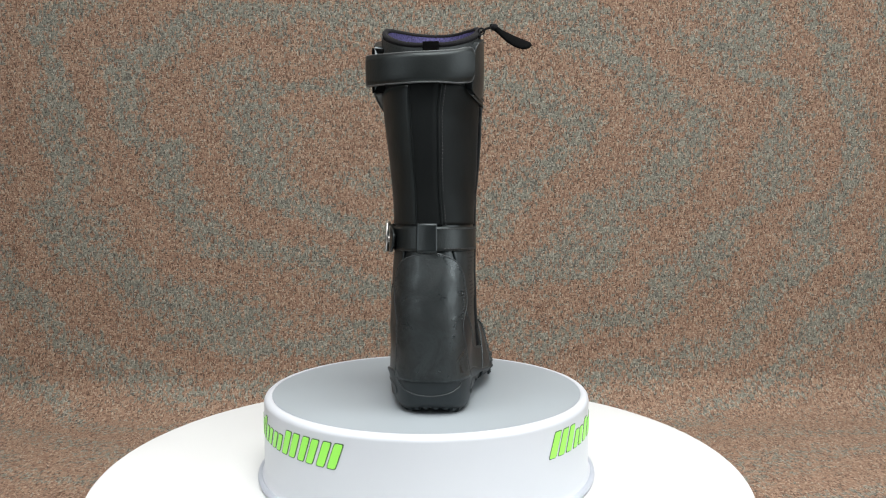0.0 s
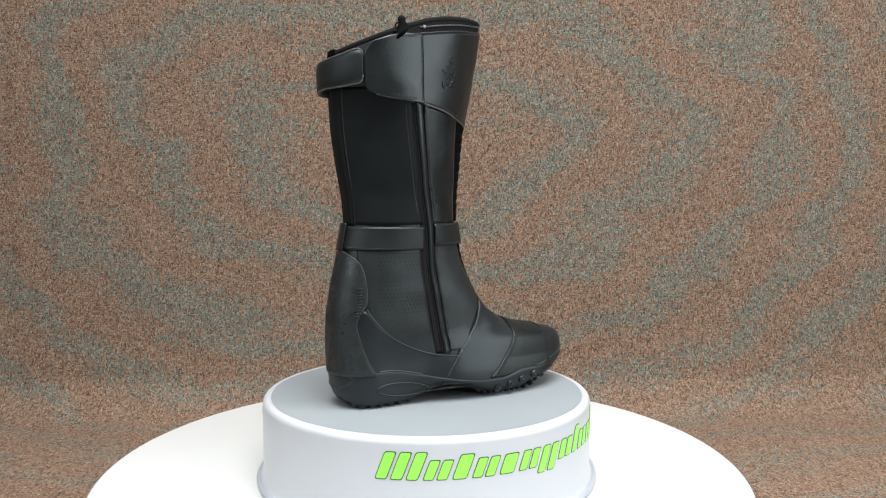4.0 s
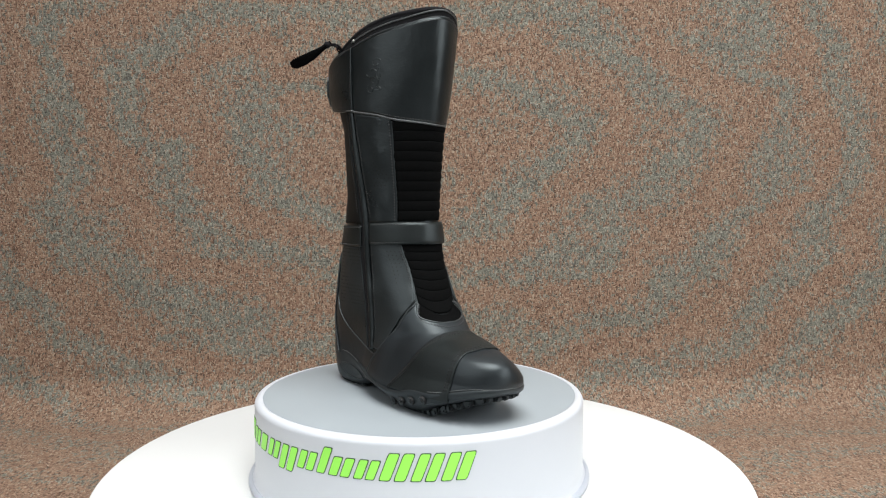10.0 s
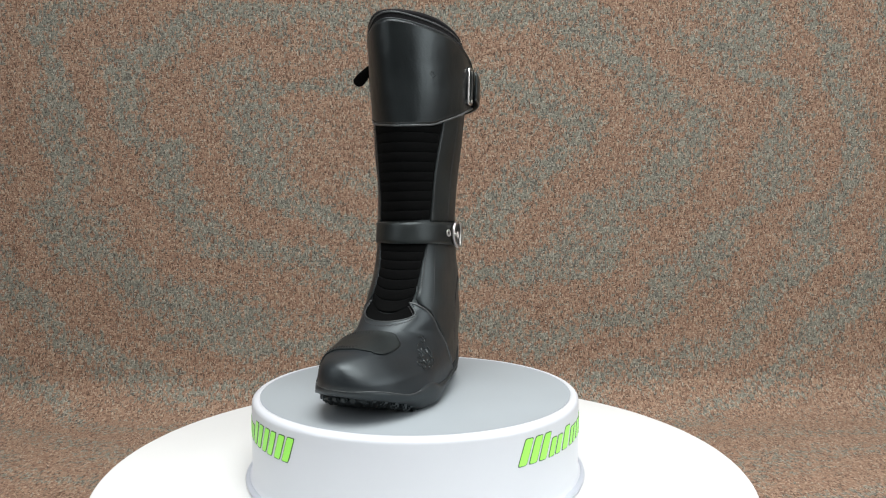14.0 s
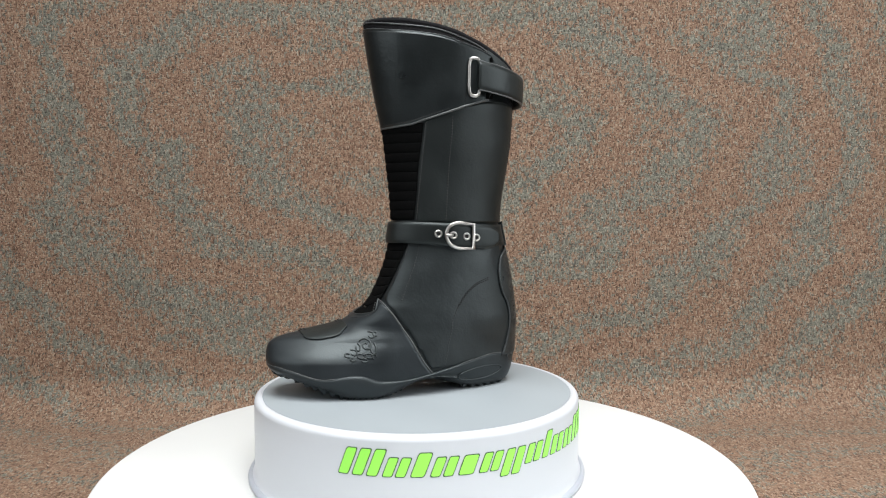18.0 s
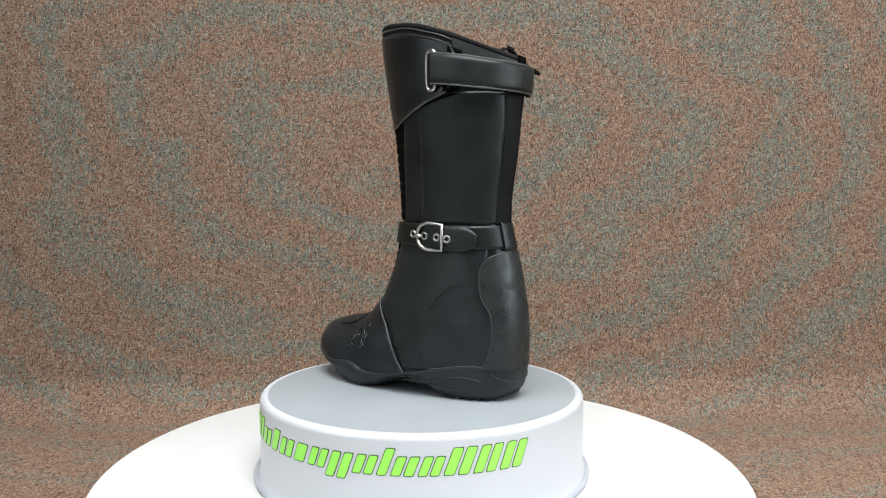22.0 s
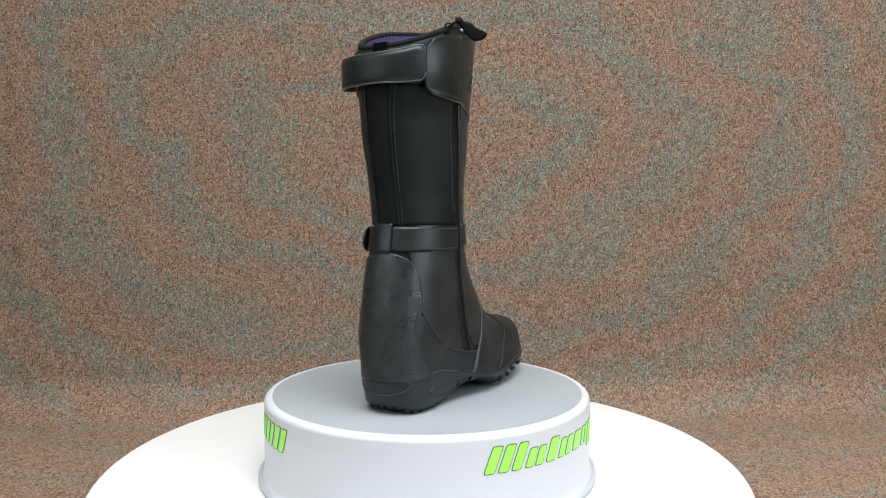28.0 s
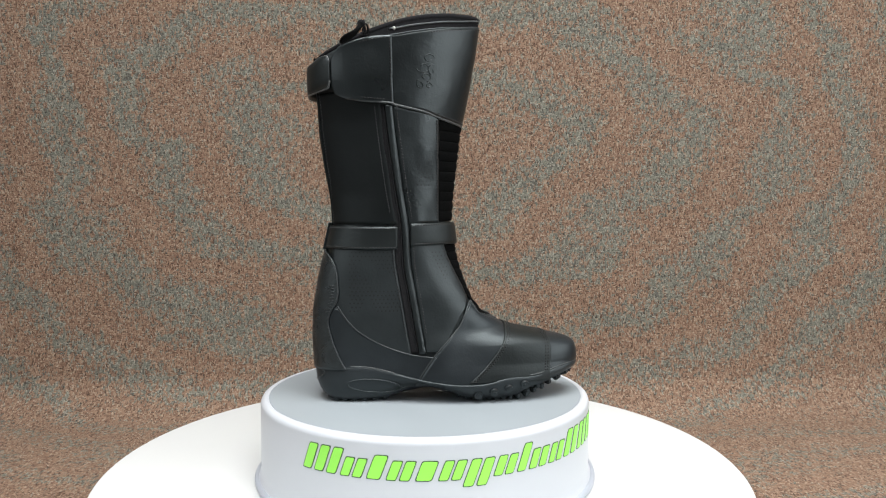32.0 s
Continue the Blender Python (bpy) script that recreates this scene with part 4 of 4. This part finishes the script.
part("piping", cord([zp(-0.0690, 0.1050), zp(-0.0563, 0.0865), zp(-0.0410, 0.0733), zp(-0.0186, 0.0610), zp(0.0065, 0.0525), zp(0.0365, 0.0482)], 0.0009, 0.0015, 80), PIPING, foxing)
VAMP_Z = np.concatenate([np.linspace(0.018, 0.054, 9), np.linspace(0.056, 0.0835, 18)])
zip_edge = np.interp(VAMP_Z, [0.018, 0.0285, 0.049, 0.067, 0.082, 0.1005], [0.0125, 0.0185, 0.0330, 0.0495, 0.0627, 0.0715])
out_edge = np.interp(VAMP_Z, [0.018, 0.023, 0.038, 0.0605, 0.0863, 0.107], [0.0220, 0.0252, 0.0362, 0.0490, 0.0648, 0.0785])
rows = [[zp(a, z), zp((a + FRONT(z)) / 2, z), (0.0, z), ou((b + FRONT(z)) / 2, z), ou(b, z)] for a, b, z in zip(zip_edge, out_edge, VAMP_Z)]
rows.append([zp(0.0690, 0.0945), zp(0.0800, 0.0885), (0.0, 0.0852), ou(0.0800, 0.0885), ou(0.0705, 0.0950)])
rows.append([zp(0.0755, 0.107), zp(0.0850, 0.0930), (0.0, 0.0868), ou(0.0860, 0.0925), ou(0.0785, 0.106)])
vamp = part("vamp", sheet(rows, 80, 110, 0.0022), SMOOTH, boot, "smooth black leather vamp")
part("piping", cord(along(1, [(0.0170, 0.0255), (0.0330, 0.049), (0.0495, 0.067), (0.0627, 0.082), (0.0715, 0.1005), (0.0755, 0.107)]), 0.0009, 0.0019, 80), PIPING, vamp)
part("piping", cord(along(-1, [(0.0252, 0.023), (0.0362, 0.038), (0.0490, 0.0605), (0.0648, 0.0863), (0.0785, 0.106)]), 0.0009, 0.0019, 80), BRIGHT_PIPING, vamp)
part("piping", cord(rows[-1], 0.0009, 0.0022, 60), PIPING, vamp)
seam([(u, z - 0.0035) for u, z in rows[-1]], 0.0023, vamp)


def across(y_side, y_top, z_end):
    """Over the toe from the zip-side sole to a little past the ridge."""
    t = ridge_z(y_top)
    path = along(1, [(y_side, 0.022), (y_side * 0.55 + y_top * 0.45, 0.040), (y_side * 0.15 + y_top * 0.85, min(0.062, t - 0.012)), (y_top - 0.001, t - 0.0015)], 24)
    return path + [(0.0, t), ou(y_top - 0.0012, t - 0.0015), ou(y_top - 0.001, t - z_end)]


pad = part("toe_overlay", sheet([across(0.070, 0.116, 0.004), across(0.100, 0.126, 0.0075), across(0.130, 0.142, 0.0075), across(0.152, 0.156, 0.006), across(0.160, 0.164, 0.003)], 60, 40, 0.0038), OUTER, boot, "shift-guard overlay across the toe")
for a, b, c in ((0.0725, 0.1185, 0.004), (0.0755, 0.1215, 0.004), (0.1540, 0.1580, 0.003), (0.1570, 0.1610, 0.003)):
    seam(across(a, b, c)[:25], 0.0039, pad, mat=DARK_HOLE)
# embossed emblem on the outer vamp: plain curls fanning out from one larger ring
for y, z, a, b, turn0, wind in ((0.0985, 0.0600, 0.0078, 0.0078, 0.6, 6.0), (0.0985, 0.0600, 0.0042, 0.0042, 3.0, 5.6), (0.0905, 0.0715, 0.0050, 0.0040, 1.0, 5.2), (0.0850, 0.0740, 0.0030, 0.0028, 4.0, 5.2),
                                (0.0905, 0.0560, 0.0040, 0.0075, 2.2, 4.6), (0.0965, 0.0470, 0.0062, 0.0034, 0.2, 5.4), (0.1065, 0.0480, 0.0060, 0.0036, 2.8, 5.4), (0.1150, 0.0510, 0.0048, 0.0036, 0.9, 5.4),
                                (0.1225, 0.0490, 0.0040, 0.0026, 4.2, 5.0), (0.1090, 0.0570, 0.0036, 0.0046, 1.8, 5.0), (0.1175, 0.0440, 0.0034, 0.0022, 3.2, 5.0), (0.0895, 0.0470, 0.0034, 0.0030, 5.0, 5.0), (0.1030, 0.0420, 0.0044, 0.0020, 1.5, 5.0)):
    y, z, a, b = 0.106 + 0.86 * (y - 0.106), 0.0515 + 0.86 * (z - 0.0525), 0.88 * a, 0.88 * b
    ring = [ou(y + a * math.cos(k + turn0) * (1.08 - 0.11 * k), z + b * math.sin(k + turn0) * (1.08 - 0.11 * k)) for k in np.linspace(0, wind, 25)]
    part("embossing", cord(ring, 0.0010, 0.0023, 24), LEATHER, vamp)

# ---- outsole ----
def smooth_loop(v, n):
    for _ in range(n):
        v = (np.roll(v, 1, -1) + 2 * v + np.roll(v, -1, -1)) / 4
    return v


su = np.linspace(-1, 1, 241)[:-1]
_, sy = section(su, np.full_like(su, 0.022))
st, sl = smooth_loop(sole_top(su, sy), 10), smooth_loop(sole_low(sy) + np.interp(sy, [-0.095, 0.10, 0.135, 0.155, 0.20], [0.0010, 0.0014, 0.0030, 0.0042, 0.0038]) * (1 - 0.9 * np.clip(-su / 0.10, 0, 1) * (sy > 0.07)), 4)
levels = np.array([0.0, 0.04, 0.11, 0.22, 0.38, 0.55, 0.72, 0.86, 0.95, 1.0, 1.0])
push = np.array([-0.0120, -0.0078, -0.0050, -0.0024, 0.0002, 0.0022, 0.0036, 0.0045, 0.0046, 0.0034, -0.0020])
zr = sl[None] + (st - sl)[None] * levels[:, None]
ur = np.broadcast_to(su, zr.shape)
heel_push = np.array([-0.0080, -0.0036, -0.0008, 0.0010, 0.0014, 0.0016, 0.0017, 0.0018, 0.0019, 0.0014, -0.0020])
toe_push = np.array([-0.0070, -0.0036, -0.0014, 0.0006, 0.0018, 0.0026, 0.0029, 0.0028, 0.0025, 0.0016, -0.0020])

ball_push = np.array([0.0105, 0.0095, 0.0085, 0.0075, 0.0062, 0.0048, 0.0034, 0.0022, 0.0014, 0.0010, 0.0])


def pushes(u):
    """How far the outsole's side stands off the upper's line, level by level: rounded at the heel, upright at the toe, bulging at the outer ball."""
    a = np.abs((np.asarray(u, float) + 1) % 2 - 1)
    h, t = np.clip((a - 0.60) / 0.12, 0, 1)[None], np.clip((0.36 - a) / 0.14, 0, 1)[None]
    y = section(np.asarray(u, float), np.full(len(a), 0.022))[1]
    bulge = np.exp(-((y - 0.086) / np.where(y > 0.086, 0.042, 0.026)) ** 2) * ((np.asarray(u, float) + 1) % 2 < 1)
    return push[:, None] * (1 - h - t) + heel_push[:, None] * h + toe_push[:, None] * t + bulge[None] * ball_push[:, None]


shape = pushes(su)
shape = shape - 0.015 * np.exp(-((sy - 0.026) / 0.024) ** 2)[None] * np.maximum(1 - 1.25 * levels, 0)[:, None]
side_pts = surf(ur, np.maximum(zr, 0.0125), shape).copy()
side_pts[..., 2] = zr * M
inner1 = side_pts[0] * [0.55, 0.97, 1.0] + [0, 0, 0.0012]
inner2 = side_pts[0] * [0.05, 0.94, 1.0] + [0, 0, 0.0012]
allp = np.concatenate([inner2[None], inner1[None], side_pts], 0)
outsole = part("outsole", (allp.reshape(-1, 3), [f[::-1] for f in grid_faces(len(allp), len(su), True)]), RUBBER, boot, "moulded black rubber outsole with lugs")

bm = bmesh.new()
bmesh.ops.create_cube(bm, size=1.0)
bmesh.ops.bevel(bm, geom=bm.edges[:], offset=0.22, segments=2, affect="EDGES")
lug_mesh = bpy.data.meshes.new("lug")
bm.to_mesh(lug_mesh)
bm.free()
lug_mesh.materials.append(RUBBER)


def on_sole(u, z, proud=0.0):
    """A point on the outsole's side at height z."""
    y = float(section(u, 0.022)[1])
    lo, hi = float(sole_low(y)), float(sole_top(u, y))
    d = float(np.interp((z - lo) / (hi - lo), levels[:-1], pushes([u])[:-1, 0]))
    p = surf(u, max(z, 0.0125), d + proud)
    return np.array((p[0], p[1], z * M))


def lug(u, size, rise, deep=0.010, inset=-0.0085):
    y = float(section(u, 0.022)[1])
    low = float(sole_low(y)) - 0.0007
    p = surf(u, max(0.0135, low + 0.005), inset)
    g = surf(u, max(0.0135, low + 0.005), 0.003) - p
    ob = new("lug", lug_mesh)
    ob.parent = outsole
    ob.matrix_basis = pose(p[0], p[1], (low + rise / 2) * M, 0, 0, math.degrees(math.atan2(g[1], g[0]))) @ Matrix.Diagonal((deep, size, rise * M, 1))


def lug_run(u0, u1, pitch, size):
    """Lugs evenly spaced round the outsole's edge from u0 to u1."""
    u = np.linspace(u0, u1, 400)
    p = surf(u, np.full(400, 0.0135))
    d = np.concatenate([[0], np.cumsum(np.linalg.norm(np.diff(p[:, :2], axis=0), axis=1))])
    n = max(2, round(d[-1] / pitch))
    for k in range(n):
        a = float(np.interp((k + 0.5) * d[-1] / n, d, u))
        y = float(section(a, 0.022)[1])
        out = float(pushes([a])[2, 0]) - float(np.interp(y, [-0.02, 0.06, 0.135, 0.15], [0.0085, 0.0098, 0.0080, 0.0054]))
        lug(a, size * (0.92 + 0.16 * ((k * 7) % 3) / 2), 0.0062, 0.010, out)


lug_run(at(-1, 0.055, 0.022)[0], at(-1, 0.135, 0.022)[0], 0.0062, 0.0040)
lug_run(at(-1, 0.138, 0.022)[0], at(1, 0.138, 0.022)[0], 0.0094, 0.0064)
lug_run(at(1, 0.135, 0.022)[0], at(1, 0.055, 0.022)[0], 0.0076, 0.0052)
lug_run(at(1, -0.016, 0.022)[0], 2.0 + at(-1, -0.016, 0.022)[0], 0.0105, 0.0070)
# rows of tread blocks under the upturned toe
for j, y in enumerate(np.arange(0.126, 0.188, 0.0092)):
    edge = [float(section(at(side, y, 0.028)[0], 0.028)[0]) for side in (-1, 1)]
    count = max(2, round((edge[1] - edge[0] - 0.012) / 0.0125))
    for x in np.linspace(edge[0] + 0.010, edge[1] - 0.010, count):
        ob = new("lug", lug_mesh)
        ob.parent = outsole
        ob.matrix_basis = pose((x + 0.002 * (j % 2)) * M, y * M, (float(sole_low(y)) + 0.0028) * M, 12, 0, 18 * (1 if x > 0 else -1)) @ Matrix.Diagonal((0.0082, 0.0055, 0.0068, 1))
bm = bmesh.new()
bmesh.ops.create_cone(bm, cap_ends=True, segments=16, radius1=0.0044, radius2=0.0040, depth=0.0024)
rim_count = len(bm.faces)
bmesh.ops.create_cone(bm, cap_ends=True, segments=14, radius1=0.0026, radius2=0.0018, depth=0.0048)
for k, f in enumerate(bm.faces):
    f.material_index = 0 if k < rim_count else 1
stud_mesh = bpy.data.meshes.new("stud")
bm.to_mesh(stud_mesh)
bm.free()
stud_mesh.materials.append(DARK_HOLE)
stud_mesh.materials.append(RUBBER)
for y, z in ((0.0778, 0.0090), (0.0961, 0.0120), (0.1135, 0.0155), (0.1309, 0.0195)):
    u, _ = at(1, y, 0.022)
    p = on_sole(u, z, 0.0014 if y > 0.08 else 0.0002)
    g = Vector(on_sole(u, z, 0.0024) - p)
    g.z = -0.0003
    ob = new("stud", stud_mesh)
    ob.parent = outsole
    ob.matrix_basis = Matrix.Translation(p) @ g.to_track_quat("Z", "Y").to_matrix().to_4x4()
for side, y0, y1 in ((1, -0.060, -0.003), (-1, -0.067, -0.008)):
    loop = []
    for k in np.linspace(0, 2 * math.pi, 41)[:-1]:
        u, _ = at(side, (y0 + y1) / 2 + (y1 - y0) / 2 * math.cos(k), 0.022)
        loop.append(on_sole(u, 0.0185 + 0.0072 * math.sin(k) - 0.0015 * math.cos(k), 0.0001))
    part("sole_ridge", tube(loop, 0.0008, 6, True), RUBBER, outsole)
loop = []
for k in np.linspace(0, 2 * math.pi, 49)[:-1]:
    u, z = bk(0.0305 * math.cos(k), 0.0335 + math.sin(k) * (0.0060 if math.sin(k) > 0 else 0.0125))
    loop.append(on_sole(u, z, 0.0003))
part("sole_ridge", tube(loop, 0.0008, 6, True), PIPING, outsole, "curved ridge at the back of the heel")
nick = [on_sole(*bk(x, z), 0.0004) for x, z in ((-0.0300, 0.0375), (-0.0275, 0.0362), (-0.0250, 0.0350))]
part("scuff", tube(np.array(nick), 0.0009, 6), BRIGHT_PIPING, outsole, "pale nick in the rubber at the heel")
# pale line where the outsole's edge meets the upper
for a, b in ((-0.36, 0.36), (-0.80, -0.62), (0.62, 0.74)):
    run = [surf(u, float(np.interp(u, su, st)) + 0.0003, float(pushes([u])[8, 0]) - 0.0003) for u in np.linspace(a, b, 90)]
    part("sole_edge", tube(np.array(run), 0.0004, 6), BRIGHT_PIPING, outsole, "thin pale edge of the outsole")

# a small snap beside the zip
bm = bmesh.new()
bmesh.ops.create_uvsphere(bm, u_segments=12, v_segments=8, radius=0.0017)
for v in bm.verts:
    v.co += Vector(surf(*zp(-0.0086, 0.3985), 0.0016))
part("snap", bm, CHROME, boot, "small nickel snap")

# ---- zip pull ----
slider = np.array([0.0475, -0.0390, 0.3925]) * M
knot = np.array([0.0648, -0.0429, 0.3985]) * M
tip = np.array([0.1008, -0.0629, 0.3731]) * M
bm = bmesh.new()
bmesh.ops.create_cube(bm, size=1.0)
for v in bm.verts:
    v.co = Vector((v.co.x * 0.006, v.co.y * 0.010, v.co.z * 0.006)) + Vector(slider) + Vector((0, 0, -0.002))
bmesh.ops.bevel(bm, geom=bm.edges[:], offset=0.0018, segments=2, affect="EDGES")
pull = part("zip_slider", bm, KNIT, boot, "black zip slider")
mid = (slider + knot) / 2 + [0, 0.001, 0.0022]
part("cord", tube(spline([slider, mid, knot], 14), 0.0011, 8), KNIT, pull)
part("cord", tube(spline([slider + [0, 0.003, 0], mid + [0, 0.003, 0.001], knot], 14), 0.0011, 8), KNIT, pull)
bm = bmesh.new()
bmesh.ops.create_uvsphere(bm, u_segments=12, v_segments=8, radius=0.0040)
for v in bm.verts:
    v.co = Vector((v.co.x, v.co.y, v.co.z * 0.9)) + Vector(knot)
part("bead", bm, KNIT, pull, "small black bead where cord meets tab")
link_at = np.array(slider + (knot - slider) * 0.22)
part("slider_ring", tube([link_at + [0.0030 * math.cos(k), 0.0012 * math.cos(k), 0.0030 * math.sin(k) + 0.0016] for k in np.linspace(0, 2 * math.pi, 17)[:-1]], 0.0009, 6, True), KNIT, pull)
axis = Vector(tip - knot)
L0 = axis.length
axis.normalize()
sidev = Vector((0.22, 0.58, 0.70))
sidev = (sidev - axis * sidev.dot(axis)).normalized()
up = axis.cross(sidev)
prof = [(-0.10, 0.0022, 0.0022), (0.0, 0.0030, 0.0028), (0.10, 0.0028, 0.0026), (0.2, 0.0034, 0.0024), (0.45, 0.0058, 0.0024), (0.7, 0.0070, 0.0022), (0.9, 0.0066, 0.0020), (0.98, 0.0042, 0.0014), (1.0, 0.0012, 0.0008)]
verts = []
for f, a, b in prof:
    c = Vector(knot) + axis * (L0 * f) - up * (0.003 * math.sin(math.pi * max(0, min(1, f))))
    verts += [c + sidev * (a * math.cos(k)) + up * (b * math.sin(k)) for k in np.linspace(0, 2 * math.pi, 17)[:-1]]
part("pull_tab", (verts, grid_faces(len(prof), 16, True) + [tuple(range(16))[::-1], tuple(range((len(prof) - 1) * 16, len(prof) * 16))]), STRETCH, pull, "moulded black pull tab")

# ---- lime marks on the riser: plain slanted bars in place of the trade name, twice round ----
# (width, height, drop, bars): shares of the mark height
BLOCKS = [(1.75, 1.0, 0.0, 3), (1.0, 0.70, 0.0, 2), (0.72, 0.88, 0.0, 1), (1.0, 0.70, 0.0, 2), (0.82, 0.70, 0.0, 1), (0.95, 0.70, 0.0, 2), (1.05, 0.70, -0.28, 2),
          (0.95, 0.70, 0.0, 2), (0.50, 1.0, 0.0, 1), (1.0, 0.70, 0.0, 2), (0.92, 0.70, 0.0, 2), (1.12, 1.0, 0.0, 2), (1.05, 1.0, 0.0, 2), (1.12, 1.0, 0.0, 2)]


def rounded(a0, a1, z0, z1, power, n=32):
    """A rounded oblong of angle and height."""
    q = np.linspace(0, 2 * np.pi, n, endpoint=False) + np.pi / n
    c, d = np.cos(q), np.sin(q)
    return [((a0 + a1) / 2 + (a1 - a0) / 2 * x, (z0 + z1) / 2 + (z1 - z0) / 2 * y) for x, y in zip(np.sign(c) * np.abs(c) ** power, np.sign(d) * np.abs(d) ** power)]


def decal(outer, r, lean, thick):
    """A thin slanted piece on the riser's side."""
    def place(loop, rr):
        return [(rr * math.cos(a + lean * (z - z0_text) / r), rr * math.sin(a + lean * (z - z0_text) / r), z) for a, z in loop]
    n = len(outer)
    middle = sum(a for a, _ in outer) / n
    verts = place(outer, r) + place(outer, r + thick) + place([(middle, z) for _, z in outer], r + thick)
    return verts, [(j * n + k, j * n + (k + 1) % n, (j + 1) * n + (k + 1) % n, (j + 1) * n + k) for j in range(2) for k in range(n)]


z1_text, z0_text = DRUM_H - 0.0120, DRUM_H - 0.0355
cap = z1_text - z0_text
total = sum(b[0] for b in BLOCKS) + 0.06 * (len(BLOCKS) - 1)
for start, stop in ((-50.8, 61.2), (133.3, 242.6)):
    unit = radians(stop - start) / total
    a = radians(start)
    for w, h, drop, bars in BLOCKS:
        lo, hi = z0_text + drop * cap, z0_text + h * cap
        e, step = 0.0008 / DRUM_R, w * unit / bars
        for k in range(bars):
            a0, a1 = a + step * k + 0.10 * step, a + step * (k + 1) - 0.20 * step
            mark = part("mark", decal(rounded(a0 - e, a1 + e, lo - 0.0008, hi + 0.0008, 0.24), DRUM_R - 0.0001, 0.38, 0.0003), DARK_EDGE, riser, "lime bar with a dark edge", smooth=False)
            part("face", decal(rounded(a0, a1, lo, hi, 0.24), DRUM_R + 0.0001, 0.38, 0.0003), LIME, mark, smooth=False)
        a += (w + 0.06) * unit


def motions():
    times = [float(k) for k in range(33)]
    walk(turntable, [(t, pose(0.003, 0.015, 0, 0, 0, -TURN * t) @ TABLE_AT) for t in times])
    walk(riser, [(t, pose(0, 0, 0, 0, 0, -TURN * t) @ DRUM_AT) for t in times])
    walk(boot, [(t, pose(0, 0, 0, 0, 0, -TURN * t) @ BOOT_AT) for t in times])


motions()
